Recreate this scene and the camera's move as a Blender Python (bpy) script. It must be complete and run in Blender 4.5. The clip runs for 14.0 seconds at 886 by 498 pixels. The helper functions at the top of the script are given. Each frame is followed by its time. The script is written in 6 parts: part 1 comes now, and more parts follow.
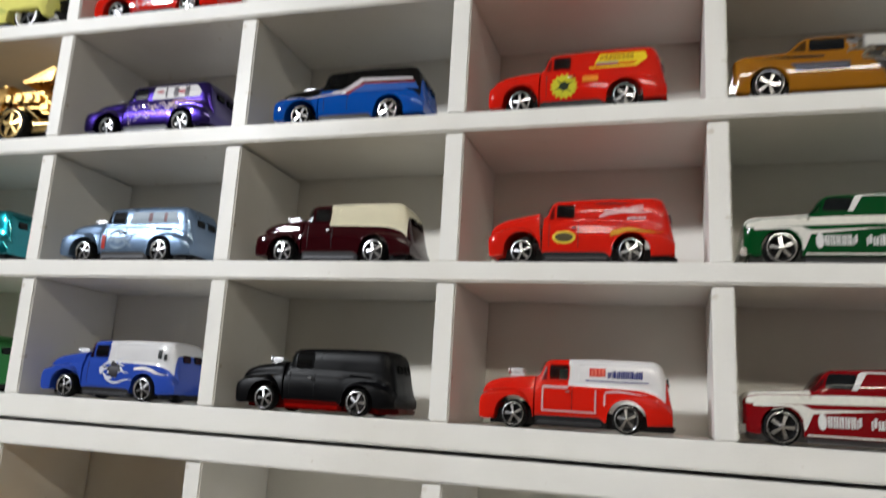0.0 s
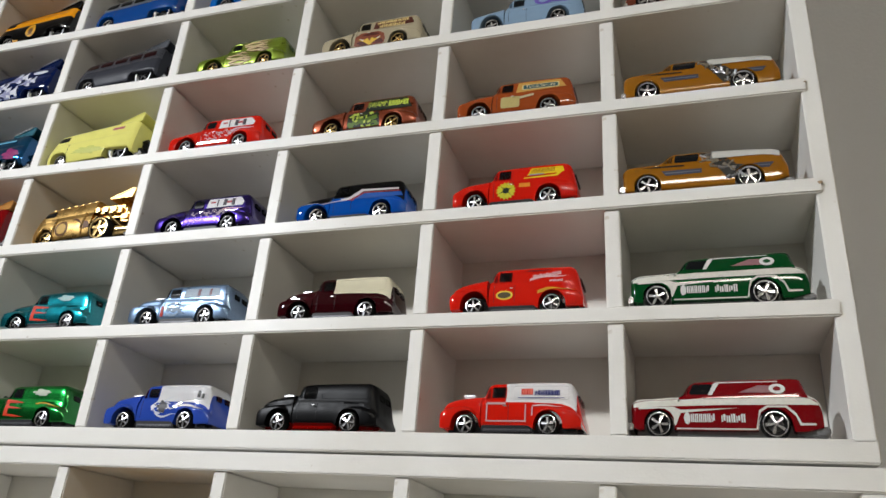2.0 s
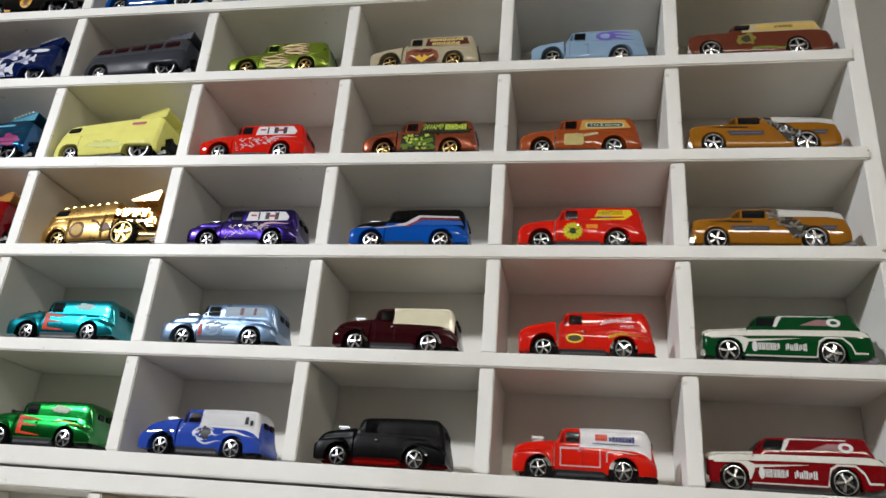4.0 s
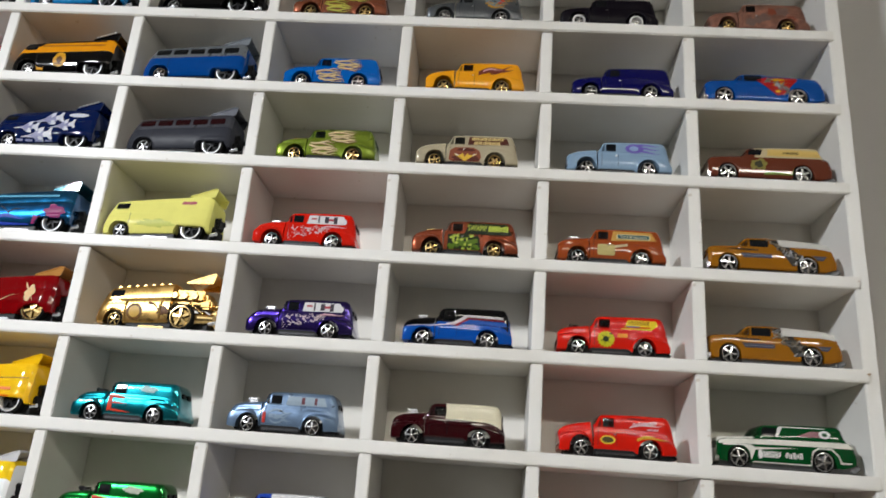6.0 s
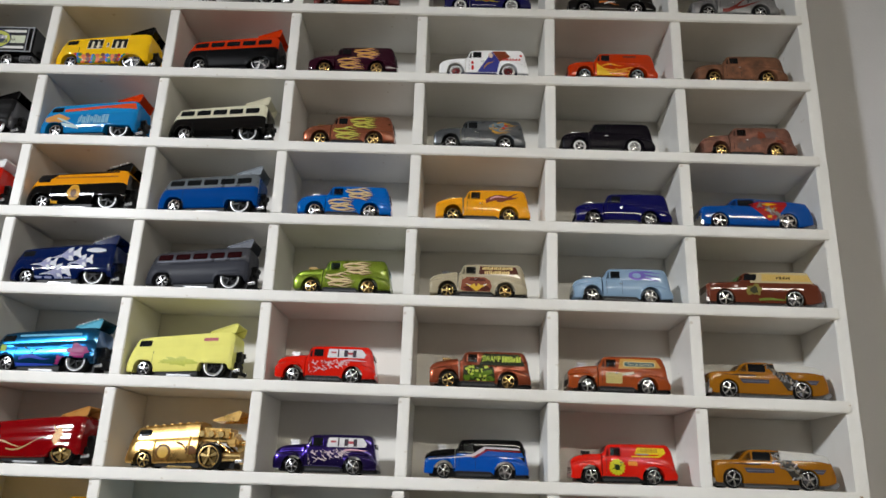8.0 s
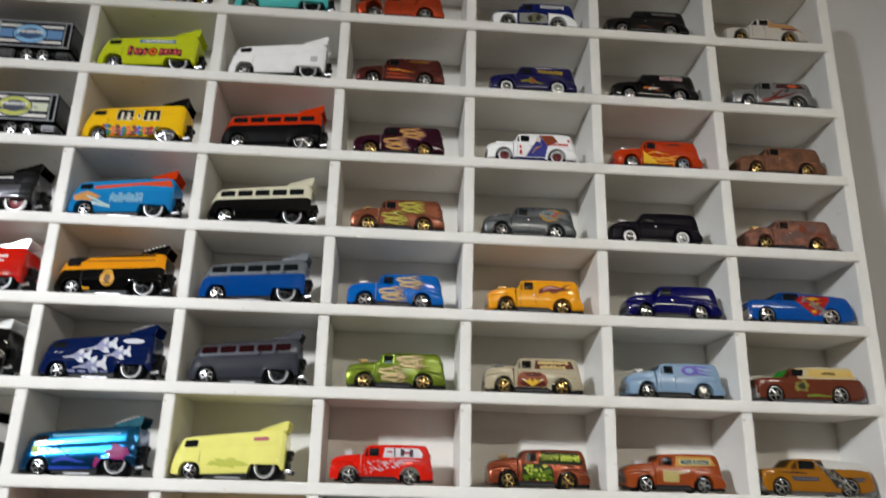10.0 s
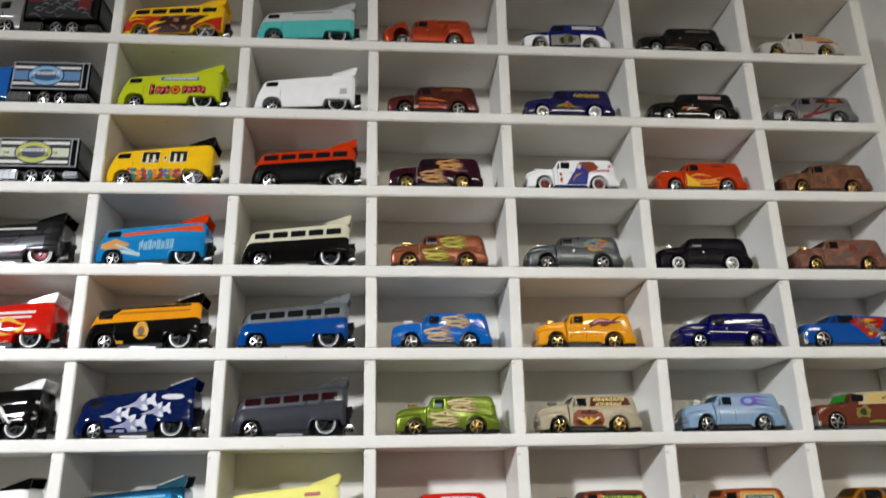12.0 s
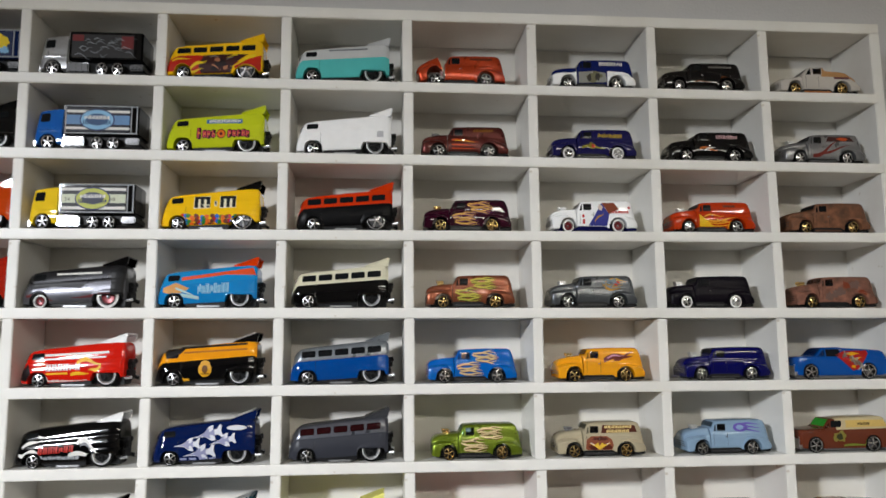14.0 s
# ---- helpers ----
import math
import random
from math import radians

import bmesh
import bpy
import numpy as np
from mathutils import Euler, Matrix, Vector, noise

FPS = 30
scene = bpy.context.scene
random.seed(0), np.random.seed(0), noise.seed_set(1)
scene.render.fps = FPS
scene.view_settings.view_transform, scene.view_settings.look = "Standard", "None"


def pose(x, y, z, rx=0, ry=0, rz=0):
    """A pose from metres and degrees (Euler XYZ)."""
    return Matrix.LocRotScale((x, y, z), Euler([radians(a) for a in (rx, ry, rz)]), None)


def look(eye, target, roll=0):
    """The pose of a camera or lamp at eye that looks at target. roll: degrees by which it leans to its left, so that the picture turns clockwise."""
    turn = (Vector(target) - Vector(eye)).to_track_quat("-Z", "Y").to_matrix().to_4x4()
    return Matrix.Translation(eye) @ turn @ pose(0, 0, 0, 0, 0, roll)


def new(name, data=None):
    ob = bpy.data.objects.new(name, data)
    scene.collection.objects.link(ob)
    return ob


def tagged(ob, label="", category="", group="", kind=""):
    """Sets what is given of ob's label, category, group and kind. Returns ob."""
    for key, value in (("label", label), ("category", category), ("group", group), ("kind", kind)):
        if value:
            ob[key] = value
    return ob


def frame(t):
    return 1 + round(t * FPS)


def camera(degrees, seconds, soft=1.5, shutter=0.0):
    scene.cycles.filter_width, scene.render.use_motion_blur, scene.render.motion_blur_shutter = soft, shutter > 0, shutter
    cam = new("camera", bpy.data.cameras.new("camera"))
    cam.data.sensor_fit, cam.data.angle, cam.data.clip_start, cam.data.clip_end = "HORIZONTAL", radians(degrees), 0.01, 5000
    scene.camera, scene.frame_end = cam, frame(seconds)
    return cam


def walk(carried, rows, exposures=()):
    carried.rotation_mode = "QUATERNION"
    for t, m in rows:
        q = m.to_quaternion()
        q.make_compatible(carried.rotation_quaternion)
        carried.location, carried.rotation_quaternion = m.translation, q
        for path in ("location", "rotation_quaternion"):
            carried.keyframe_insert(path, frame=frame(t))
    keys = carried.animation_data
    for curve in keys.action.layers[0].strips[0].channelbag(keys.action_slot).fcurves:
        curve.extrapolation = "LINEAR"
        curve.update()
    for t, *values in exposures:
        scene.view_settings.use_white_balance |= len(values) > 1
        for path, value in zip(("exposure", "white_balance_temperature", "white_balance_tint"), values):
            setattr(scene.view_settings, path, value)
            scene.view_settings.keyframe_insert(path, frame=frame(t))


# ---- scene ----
cam = camera(59.83, 14.0, 1.5, 0.45)
PATH = [
    (0, (0.0118, -0.0223, 1.4792), (-0.5629, 1.8521, 1.8749), 3.51),
    (0.5, (0.0312, -0.0467, 1.4635), (-0.5555, 1.7681, 2.0657), 4.27),
    (1, (0.0557, -0.0633, 1.4231), (-0.5392, 1.7074, 2.1379), 4.24),
    (1.5, (0.0629, -0.0856, 1.4158), (-0.5377, 1.6620, 2.1807), 4.33),
    (2, (0.0633, -0.0943, 1.4043), (-0.5511, 1.6256, 2.2195), 4.75),
    (2.2, (0.0657, -0.0955, 1.4084), (-0.5684, 1.6274, 2.2024), 5.15),
    (4.3, (-0.0365, -0.1267, 1.4388), (-0.3803, 1.6939, 2.1921), 4.84),
    (4.5, (-0.0448, -0.1274, 1.4486), (-0.3929, 1.7206, 2.1297), 4.48),
    (5, (-0.0845, -0.1685, 1.4757), (-0.3657, 1.7040, 2.1199), 5.87),
    (5.5, (-0.0961, -0.1905, 1.4802), (-0.3437, 1.6832, 2.1344), 6.18),
    (6, (-0.0959, -0.2077, 1.5002), (-0.2407, 1.6866, 2.1251), 4.54),
    (6.5, (-0.0898, -0.2228, 1.5157), (-0.2071, 1.6738, 2.1396), 4.50),
    (7, (-0.0961, -0.2365, 1.5393), (-0.2021, 1.6625, 2.1579), 3.58),
    (7.5, (-0.1090, -0.2470, 1.5635), (-0.1939, 1.6491, 2.1941), 2.79),
    (7.7, (-0.1155, -0.2529, 1.5713), (-0.1969, 1.6474, 2.1896), 2.58),
    (9.8, (-0.2155, -0.2693, 1.6413), (-0.0721, 1.6435, 2.2075), 1.80),
    (10, (-0.2169, -0.2673, 1.6454), (-0.1009, 1.6376, 2.2437), 1.57),
    (10.5, (-0.2290, -0.2683, 1.6592), (-0.1575, 1.6247, 2.3006), 1.12),
    (11, (-0.2390, -0.2629, 1.6635), (-0.1183, 1.6263, 2.3088), 0.01),
    (11.5, (-0.2473, -0.2629, 1.6775), (-0.0663, 1.6212, 2.3238), -1.10),
    (12, (-0.2566, -0.2529, 1.6738), (-0.1037, 1.6478, 2.2770), -1.00),
    (12.5, (-0.2756, -0.2591, 1.7036), (-0.1227, 1.6921, 2.1152), -0.67),
    (13, (-0.2839, -0.2787, 1.7325), (-0.0757, 1.6750, 2.1065), 0.11),
    (13.5, (-0.2894, -0.3004, 1.7663), (-0.0839, 1.6662, 2.0664), -0.02),
    (14, (-0.2894, -0.3256, 1.7939), (-0.1177, 1.6518, 2.0393), -0.39),
]
walk(cam, [(t, look(eye, target, roll)) for t, eye, target, roll in PATH],
     [(0, 0.0), (7.5, 0.0), (10, 0.1), (11.5, 0.24), (12.2, 0.2), (13.5, 0.1), (14, 0.1)])

# ---- light ----
world = bpy.data.worlds.new("room_dark")
world.use_nodes = True
world.node_tree.nodes["Background"].inputs[0].default_value = (0.9, 0.95, 1.0, 1)
world.node_tree.nodes["Background"].inputs[1].default_value = 0.02
scene.world = world
scene.view_settings.exposure = 0.0
LAMP = (-1.025, -0.866, 2.120)
AIM = (-0.02, 0.25, 0.74)
LAMP_POWER = 82.0
PANEL_GLOW = 36.0
LAMP_COLOUR = (0.915, 0.95, 1.0)
PANEL_COLOUR = (1, 0.95, 0.83)

FRONT, BACK, WALL = 0.25, 0.3054, 0.312
SHELF_Z = [1.9949, 1.9373, 1.8793, 1.8207, 1.7649, 1.709, 1.648, 1.5899, 1.5316, 1.4728]
SHELF_TILT = [-0.0035, -0.0048, 0.0005, -0.0028, -0.0007, 0.0007, -0.0007, 0.0055, 0.0011, -0.0001]
COLS = [-0.632, -0.5475, -0.4505, -0.357, -0.261, -0.1637, -0.0666, 0.029]
COL_LEAN = [0.0, 0.0018, 0.0054, 0.0067, -0.0038, -0.0031, -0.0031, -0.0099]
RIGHT_IN, RIGHT_OUT, TOP_IN, TOP_OUT = 0.1171, 0.1258, 2.0455, 2.0541
SIDE_LEAN = -0.0095
BOARD = 0.0076


def shelf_at(row, x):
    return SHELF_Z[row] + SHELF_TILT[row] * (x + 0.2)


def divider_at(col, z):
    return COLS[col] + COL_LEAN[col] * (z - 1.75)


# ---- materials ----
def lin(r, g, b):
    return tuple(((c / 255 + 0.055) / 1.055) ** 2.4 if c > 10 else c / 255 / 12.92 for c in (r, g, b)) + (1.0,)


def shader(name):
    m = bpy.data.materials.new(name)
    m.use_nodes = True
    return m, m.node_tree, m.node_tree.nodes["Principled BSDF"]


def link(tree, a, b):
    tree.links.new(a, b)


def noise_node(tree, scale, detail=4.0, rough=0.55):
    co = tree.nodes.new("ShaderNodeTexCoord")
    n = tree.nodes.new("ShaderNodeTexNoise")
    n.inputs["Scale"].default_value, n.inputs["Detail"].default_value, n.inputs["Roughness"].default_value = scale, detail, rough
    link(tree, co.outputs["Object"], n.inputs["Vector"])
    return n


def ramp(tree, source, stops):
    r = tree.nodes.new("ShaderNodeValToRGB")
    while len(r.color_ramp.elements) < len(stops):
        r.color_ramp.elements.new(0.5)
    for e, (p, c) in zip(r.color_ramp.elements, stops):
        e.position, e.color = p, c
    link(tree, source, r.inputs[0])
    return r


def bump(tree, bsdf, source, strength, distance):
    b = tree.nodes.new("ShaderNodeBump")
    b.inputs["Strength"].default_value, b.inputs["Distance"].default_value = strength, distance
    link(tree, source, b.inputs["Height"])
    link(tree, b.outputs[0], bsdf.inputs["Normal"])


def board_paint():
    """White melamine boards, a little grubby, with fine grain."""
    m, t, b = shader("white_board")
    large, fine = noise_node(t, 14, 5), noise_node(t, 900, 3)
    col = ramp(t, large.outputs[0], [(0.3, (0.78, 0.76, 0.71, 1)), (0.5, (0.84, 0.826, 0.785, 1)), (0.75, (0.87, 0.86, 0.83, 1))])
    spots = noise_node(t, 160, 2, 0.4)
    mark = ramp(t, spots.outputs[0], [(0.73, (1, 1, 1, 1)), (0.78, (0.72, 0.66, 0.58, 1))])
    mix = t.nodes.new("ShaderNodeMix")
    mix.data_type, mix.blend_type = "RGBA", "MULTIPLY"
    mix.inputs[0].default_value = 0.7
    link(t, col.outputs[0], mix.inputs[6])
    link(t, mark.outputs[0], mix.inputs[7])
    link(t, mix.outputs[2], b.inputs["Base Color"])
    rr = ramp(t, large.outputs[0], [(0.3, (0.5, 0.5, 0.5, 1)), (0.7, (0.36, 0.36, 0.36, 1))])
    link(t, rr.outputs[0], b.inputs["Roughness"])
    bump(t, b, fine.outputs[0], 0.25, 0.0003)
    return m


def back_paint():
    """Raw-white hardboard at the back, a little darker and mottled."""
    m, t, b = shader("white_hardboard")
    large, fine = noise_node(t, 22, 6), noise_node(t, 1400, 3)
    col = ramp(t, large.outputs[0], [(0.3, (0.79, 0.76, 0.695, 1)), (0.7, (0.85, 0.825, 0.77, 1))])
    link(t, col.outputs[0], b.inputs["Base Color"])
    b.inputs["Roughness"].default_value = 0.6
    bump(t, b, fine.outputs[0], 0.3, 0.0002)
    return m


def wall_paint(name, c, scale=3.0):
    m, t, b = shader(name)
    large, fine = noise_node(t, scale, 5), noise_node(t, 420, 4)
    lo, hi = tuple(v * 0.94 for v in c) + (1,), tuple(min(1, v * 1.04) for v in c) + (1,)
    col = ramp(t, large.outputs[0], [(0.3, lo), (0.7, hi)])
    link(t, col.outputs[0], b.inputs["Base Color"])
    b.inputs["Roughness"].default_value = 0.75
    bump(t, b, fine.outputs[0], 0.35, 0.0006)
    return m


PAINTS = {}


def paint(r, g, b, kind="gloss"):
    """Die-cast paint: gloss, metal (flake lacquer), candy (clear colour over bare metal), matt, chrome-plated, or rust."""
    key = (r, g, b, kind)
    if key in PAINTS:
        return PAINTS[key]
    m, t, p = shader("paint_%s" % kind)
    base = tuple(v ** 1.2 for v in lin(r, g, b)[:3]) + (1,)
    fine = noise_node(t, 3500 if kind in ("metal", "candy") else 700, 3)
    wear = noise_node(t, 120, 4)
    if kind == "rust":
        col = ramp(t, wear.outputs[0], [(0.3, tuple(v * 0.45 for v in base[:3]) + (1,)), (0.5, base), (0.68, tuple(min(1, v * 1.7) for v in base[:3]) + (1,))])
    elif kind in ("metal", "candy"):
        col = ramp(t, fine.outputs[0], [(0.35, tuple(v * 0.8 for v in base[:3]) + (1,)), (0.65, tuple(min(1, v * 1.25 + 0.01) for v in base[:3]) + (1,))])
    else:
        col = ramp(t, wear.outputs[0], [(0.3, tuple(v * 0.965 for v in base[:3]) + (1,)), (0.7, tuple(min(1, v * 1.02) for v in base[:3]) + (1,))])
    link(t, col.outputs[0], p.inputs["Base Color"])
    rough, metal, coat = {"gloss": (0.4, 0.0, 1.0), "metal": (0.3, 0.6, 0.6), "candy": (0.2, 0.9, 1.0), "matt": (0.36, 0.0, 0.0), "chrome": (0.27, 1.0, 0.0), "rust": (0.65, 0.05, 0.0)}[kind]
    p.inputs["Metallic"].default_value, p.inputs["Coat Weight"].default_value, p.inputs["Coat Roughness"].default_value = metal, coat, 0.05
    p.inputs["Coat IOR"].default_value = 1.46
    p.inputs["Specular IOR Level"].default_value = {"gloss": 0.0, "matt": 0.14}.get(kind, 0.4)
    rr = ramp(t, wear.outputs[0], [(0.3, (rough * 0.85,) * 3 + (1,)), (0.75, (min(1, rough * 1.3),) * 3 + (1,))])
    link(t, rr.outputs[0], p.inputs["Roughness"])
    bump(t, p, wear.outputs[0], 0.05 if kind in ("rust", "chrome") else 0.015, 0.0004)
    PAINTS[key] = m
    return m


def ink(r, g, b):
    """Tampo print on the toys' sides."""
    key = (r, g, b, "ink")
    if key not in PAINTS:
        m, t, p = shader("print_ink")
        n = noise_node(t, 900, 3)
        base = tuple(v ** 1.1 for v in lin(r, g, b)[:3]) + (1,)
        col = ramp(t, n.outputs[0], [(0.3, tuple(v * 0.88 for v in base[:3]) + (1,)), (0.7, base)])
        link(t, col.outputs[0], p.inputs["Base Color"])
        p.inputs["Roughness"].default_value, p.inputs["Specular IOR Level"].default_value = 0.42, 0.25
        PAINTS[key] = m
    return PAINTS[key]


def plain(name, c, rough, metal=0.0, scale=600.0, spec=0.5):
    m, t, p = shader(name)
    n = noise_node(t, scale, 3)
    col = ramp(t, n.outputs[0], [(0.3, tuple(v * 0.85 for v in c) + (1,)), (0.7, tuple(min(1, v * 1.12) for v in c) + (1,))])
    link(t, col.outputs[0], p.inputs["Base Color"])
    p.inputs["Roughness"].default_value, p.inputs["Metallic"].default_value, p.inputs["Specular IOR Level"].default_value = rough, metal, spec
    bump(t, p, n.outputs[0], 0.08, 0.0003)
    return m


def clear(name, c):
    """Tinted see-through plastic with a glossy face."""
    m, t, p = shader(name)
    p.inputs["Base Color"].default_value, p.inputs["Roughness"].default_value = (0.02, 0.02, 0.02, 1), 0.08
    see, mix = t.nodes.new("ShaderNodeBsdfTransparent"), t.nodes.new("ShaderNodeMixShader")
    see.inputs[0].default_value, mix.inputs[0].default_value = (*c, 1), 0.25
    link(t, see.outputs[0], mix.inputs[1])
    link(t, p.outputs[0], mix.inputs[2])
    link(t, mix.outputs[0], t.nodes["Material Output"].inputs[0])
    return m


def glow(name, c, strength):
    m = bpy.data.materials.new(name)
    m.use_nodes = True
    t = m.node_tree
    t.nodes.remove(t.nodes["Principled BSDF"])
    e = t.nodes.new("ShaderNodeEmission")
    e.inputs[0].default_value, e.inputs[1].default_value = (*c, 1), strength
    link(t, e.outputs[0], t.nodes["Material Output"].inputs[0])
    return m


WHITE, HARDBOARD = board_paint(), back_paint()
WALLPAINT = wall_paint("wall_paint", (0.65, 0.643, 0.65))
ROOMPAINT = wall_paint("room_paint", (0.26, 0.25, 0.235))
CEILPAINT = wall_paint("ceiling_paint", (0.8, 0.79, 0.77))
FLOORMAT = plain("floor_vinyl", (0.52, 0.42, 0.31), 0.4, 0.0, 8.0)
CHROME = plain("toy_chrome", (0.8, 0.8, 0.81), 0.24, 1.0)
GOLDCHROME = plain("toy_gold_chrome", (0.82, 0.58, 0.24), 0.26, 1.0)
REDCHROME = plain("toy_red_chrome", (0.14, 0.008, 0.012), 0.3, 0.3)
RINGMETAL = plain("polished_rim_lip", (0.86, 0.86, 0.87), 0.5, 1.0)
# Darkened copies of the rim metals: shade between the spokes put into colour.
RIMSHADE = plain("shaded_rim_metal", (0.11, 0.11, 0.115), 0.35, 1.0)
GOLDSHADE = plain("shaded_gold_metal", (0.14, 0.09, 0.03), 0.35, 1.0)
TYRE = plain("black_tyre", (0.007, 0.007, 0.007), 0.6, spec=0.1)
WHITEWALL = plain("white_tyre_wall", (0.75, 0.74, 0.72), 0.5)
BLACKPL = plain("black_plastic", (0.012, 0.012, 0.013), 0.4, spec=0.2)
SATIN = plain("satin_chrome", (0.07, 0.07, 0.074), 0.4, 0.8)
POLISH = plain("polished_alloy", (0.85, 0.85, 0.86), 0.42, 1.0)
GREYPL = plain("grey_plastic", (0.16, 0.16, 0.165), 0.4)
GREYMETAL = plain("bare_metal", (0.42, 0.42, 0.43), 0.35, 0.9)
RAWWOOD = plain("raw_chipboard", (0.42, 0.30, 0.19), 0.8)
TANKMETAL = plain("bright_plated_plastic", (0.2, 0.2, 0.205), 0.2, 1.0)
TANMETAL = plain("tarnished_metal", (0.30, 0.26, 0.20), 0.45, 0.6)
TINT = plain("dark_tinted_window", (0.008, 0.009, 0.010), 0.12, spec=0.15)
SMOKE = clear("smoke_window", (0.50, 0.52, 0.52))
GREENWIN = plain("green_window", (0.03, 0.30, 0.03), 0.1)
REDWIN = clear("red_window", (0.5, 0.10, 0.10))
REDSEAT = plain("red_plastic", (0.22, 0.01, 0.012), 0.4)
DARKRED = plain("dark_red_window", (0.02, 0.004, 0.005), 0.1, spec=0.18)
AQUAWIN = clear("aqua_window", (0.62, 0.78, 0.80))
REDLENS = plain("red_lens", (0.5, 0.02, 0.02), 0.15)
WINDOWS = {"dark": TINT, "smoke": SMOKE, "green": GREENWIN, "red": REDWIN, "aqua": AQUAWIN}


# ---- mesh helpers ----
def box(bm, x0, x1, y0, y1, z0, z1, bevel=0.0, m=None):
    vs = [bm.verts.new((x, y, z)) for x in (x0, x1) for y in (y0, y1) for z in (z0, z1)]
    if m is not None:
        for v in vs:
            v.co = m @ v.co
    idx = [(0, 1, 3, 2), (4, 6, 7, 5), (0, 4, 5, 1), (2, 3, 7, 6), (0, 2, 6, 4), (1, 5, 7, 3)]
    fs = [bm.faces.new([vs[i] for i in f]) for f in idx]
    if bevel:
        es = list({e for f in fs for e in f.edges})
        bmesh.ops.bevel(bm, geom=es, offset=bevel, segments=2, affect="EDGES")


def tube(bm, a, b, r, n=10, cap=True, r2=None):
    a, b = Vector(a), Vector(b)
    d = (b - a).normalized()
    u = d.orthogonal().normalized()
    w = d.cross(u)
    rings = []
    for p, rad in ((a, r), (b, r if r2 is None else r2)):
        rings.append([bm.verts.new(p + rad * (math.cos(k * math.tau / n) * u + math.sin(k * math.tau / n) * w)) for k in range(n)])
    for k in range(n):
        bm.faces.new([rings[0][k], rings[0][(k + 1) % n], rings[1][(k + 1) % n], rings[1][k]])
    if cap:
        bm.faces.new(rings[0][::-1])
        bm.faces.new(rings[1])


def lathe(bm, profile, n=24):
    """Revolve (y, radius) pairs round the y axis."""
    rings = [[bm.verts.new((r * math.cos(k * math.tau / n), y, r * math.sin(k * math.tau / n))) for k in range(n)] for y, r in profile]
    for p, q in zip(rings, rings[1:]):
        for k in range(n):
            bm.faces.new([p[k], p[(k + 1) % n], q[(k + 1) % n], q[k]])
    bm.faces.new(rings[0][::-1])
    bm.faces.new(rings[-1])


def mesh_of(name, bm, mats, sharp=38):
    me = bpy.data.meshes.new(name)
    bmesh.ops.recalc_face_normals(bm, faces=bm.faces[:])
    bm.to_mesh(me)
    bm.free()
    for m in mats if isinstance(mats, (list, tuple)) else [mats]:
        me.materials.append(m)
    for p in me.polygons:
        p.use_smooth = True
    me.set_sharp_from_angle(angle=radians(sharp))
    return me


def part(name, bm, material, parent, label="", sharp=38):
    ob = new(name, mesh_of(name, bm, material, sharp))
    ob.parent = parent
    if label:
        tagged(ob, label)
    return ob


def thing(name, m, label, category, group="", kind=""):
    ob = new(name)
    ob.empty_display_size = 0.01
    ob.matrix_basis = m
    return tagged(ob, label, category, group, kind)


def slab(name, x0, x1, y0, y1, z0, z1, mat, label, category):
    bm = bmesh.new()
    box(bm, x0, x1, y0, y1, z0, z1)
    ob = new(name, mesh_of(name, bm, mat))
    return tagged(ob, label, category, kind="structure")


# ---- room ----
RX0, RX1, RY0, CEIL = -2.6, 1.25, -2.4, 2.42
slab("wall_north", RX0 - 0.1, RX1 + 0.1, WALL, WALL + 0.1, 0, CEIL, WALLPAINT, "plain cool grey painted wall behind the cases", "wall")
slab("wall_south", RX0 - 0.1, RX1 + 0.1, RY0 - 0.1, RY0, 0, CEIL, ROOMPAINT, "plain mid grey painted wall facing the cases", "wall")
slab("wall_west", RX0 - 0.1, RX0, RY0, WALL, 0, CEIL, ROOMPAINT, "plain mid grey painted side wall", "wall")
slab("wall_east", RX1, RX1 + 0.1, RY0, WALL, 0, CEIL, ROOMPAINT, "plain mid grey painted side wall", "wall")
slab("floor", RX0 - 0.1, RX1 + 0.1, RY0 - 0.1, WALL + 0.1, -0.1, 0, FLOORMAT, "plain light brown wooden floor", "floor")
slab("ceiling", RX0 - 0.1, RX1 + 0.1, RY0 - 0.1, WALL + 0.1, CEIL, CEIL + 0.1, CEILPAINT, "plain white painted ceiling", "ceiling")


def spot_lamp():
    """A reflector lamp on a ceiling stem, turned towards the cases."""
    ob = thing("spot_lamp", pose(*LAMP), "white metal reflector spot lamp hanging from the ceiling", "lamp")
    turn = look((0, 0, 0), Vector(AIM) - Vector(LAMP))
    bm = bmesh.new()
    tube(bm, (0, 0, 0.05), (0, 0, CEIL - LAMP[2]), 0.006)
    part("stem", bm, WHITE, ob)
    bm = bmesh.new()
    n = 24
    rows = []
    for z, r in ((0.0, 0.075), (0.03, 0.07), (0.07, 0.05), (0.09, 0.03), (0.088, 0.028), (0.068, 0.047), (0.03, 0.067), (0.0, 0.072)):
        rows.append([bm.verts.new(turn @ Vector((r * math.cos(k * math.tau / n), r * math.sin(k * math.tau / n), z))) for k in range(n)])
    for p, q in zip(rows, rows[1:] + rows[:1]):
        for k in range(n):
            bm.faces.new([p[k], p[(k + 1) % n], q[(k + 1) % n], q[k]])
    part("reflector", bm, WHITE, ob)
    data = bpy.data.lights.new("spot_light", "SPOT")
    data.energy, data.color, data.shadow_soft_size = LAMP_POWER, LAMP_COLOUR, 0.055
    data.spot_size, data.spot_blend = radians(98), 1.0
    lamp = new("spot_light", data)
    lamp.matrix_basis = look(LAMP, AIM)


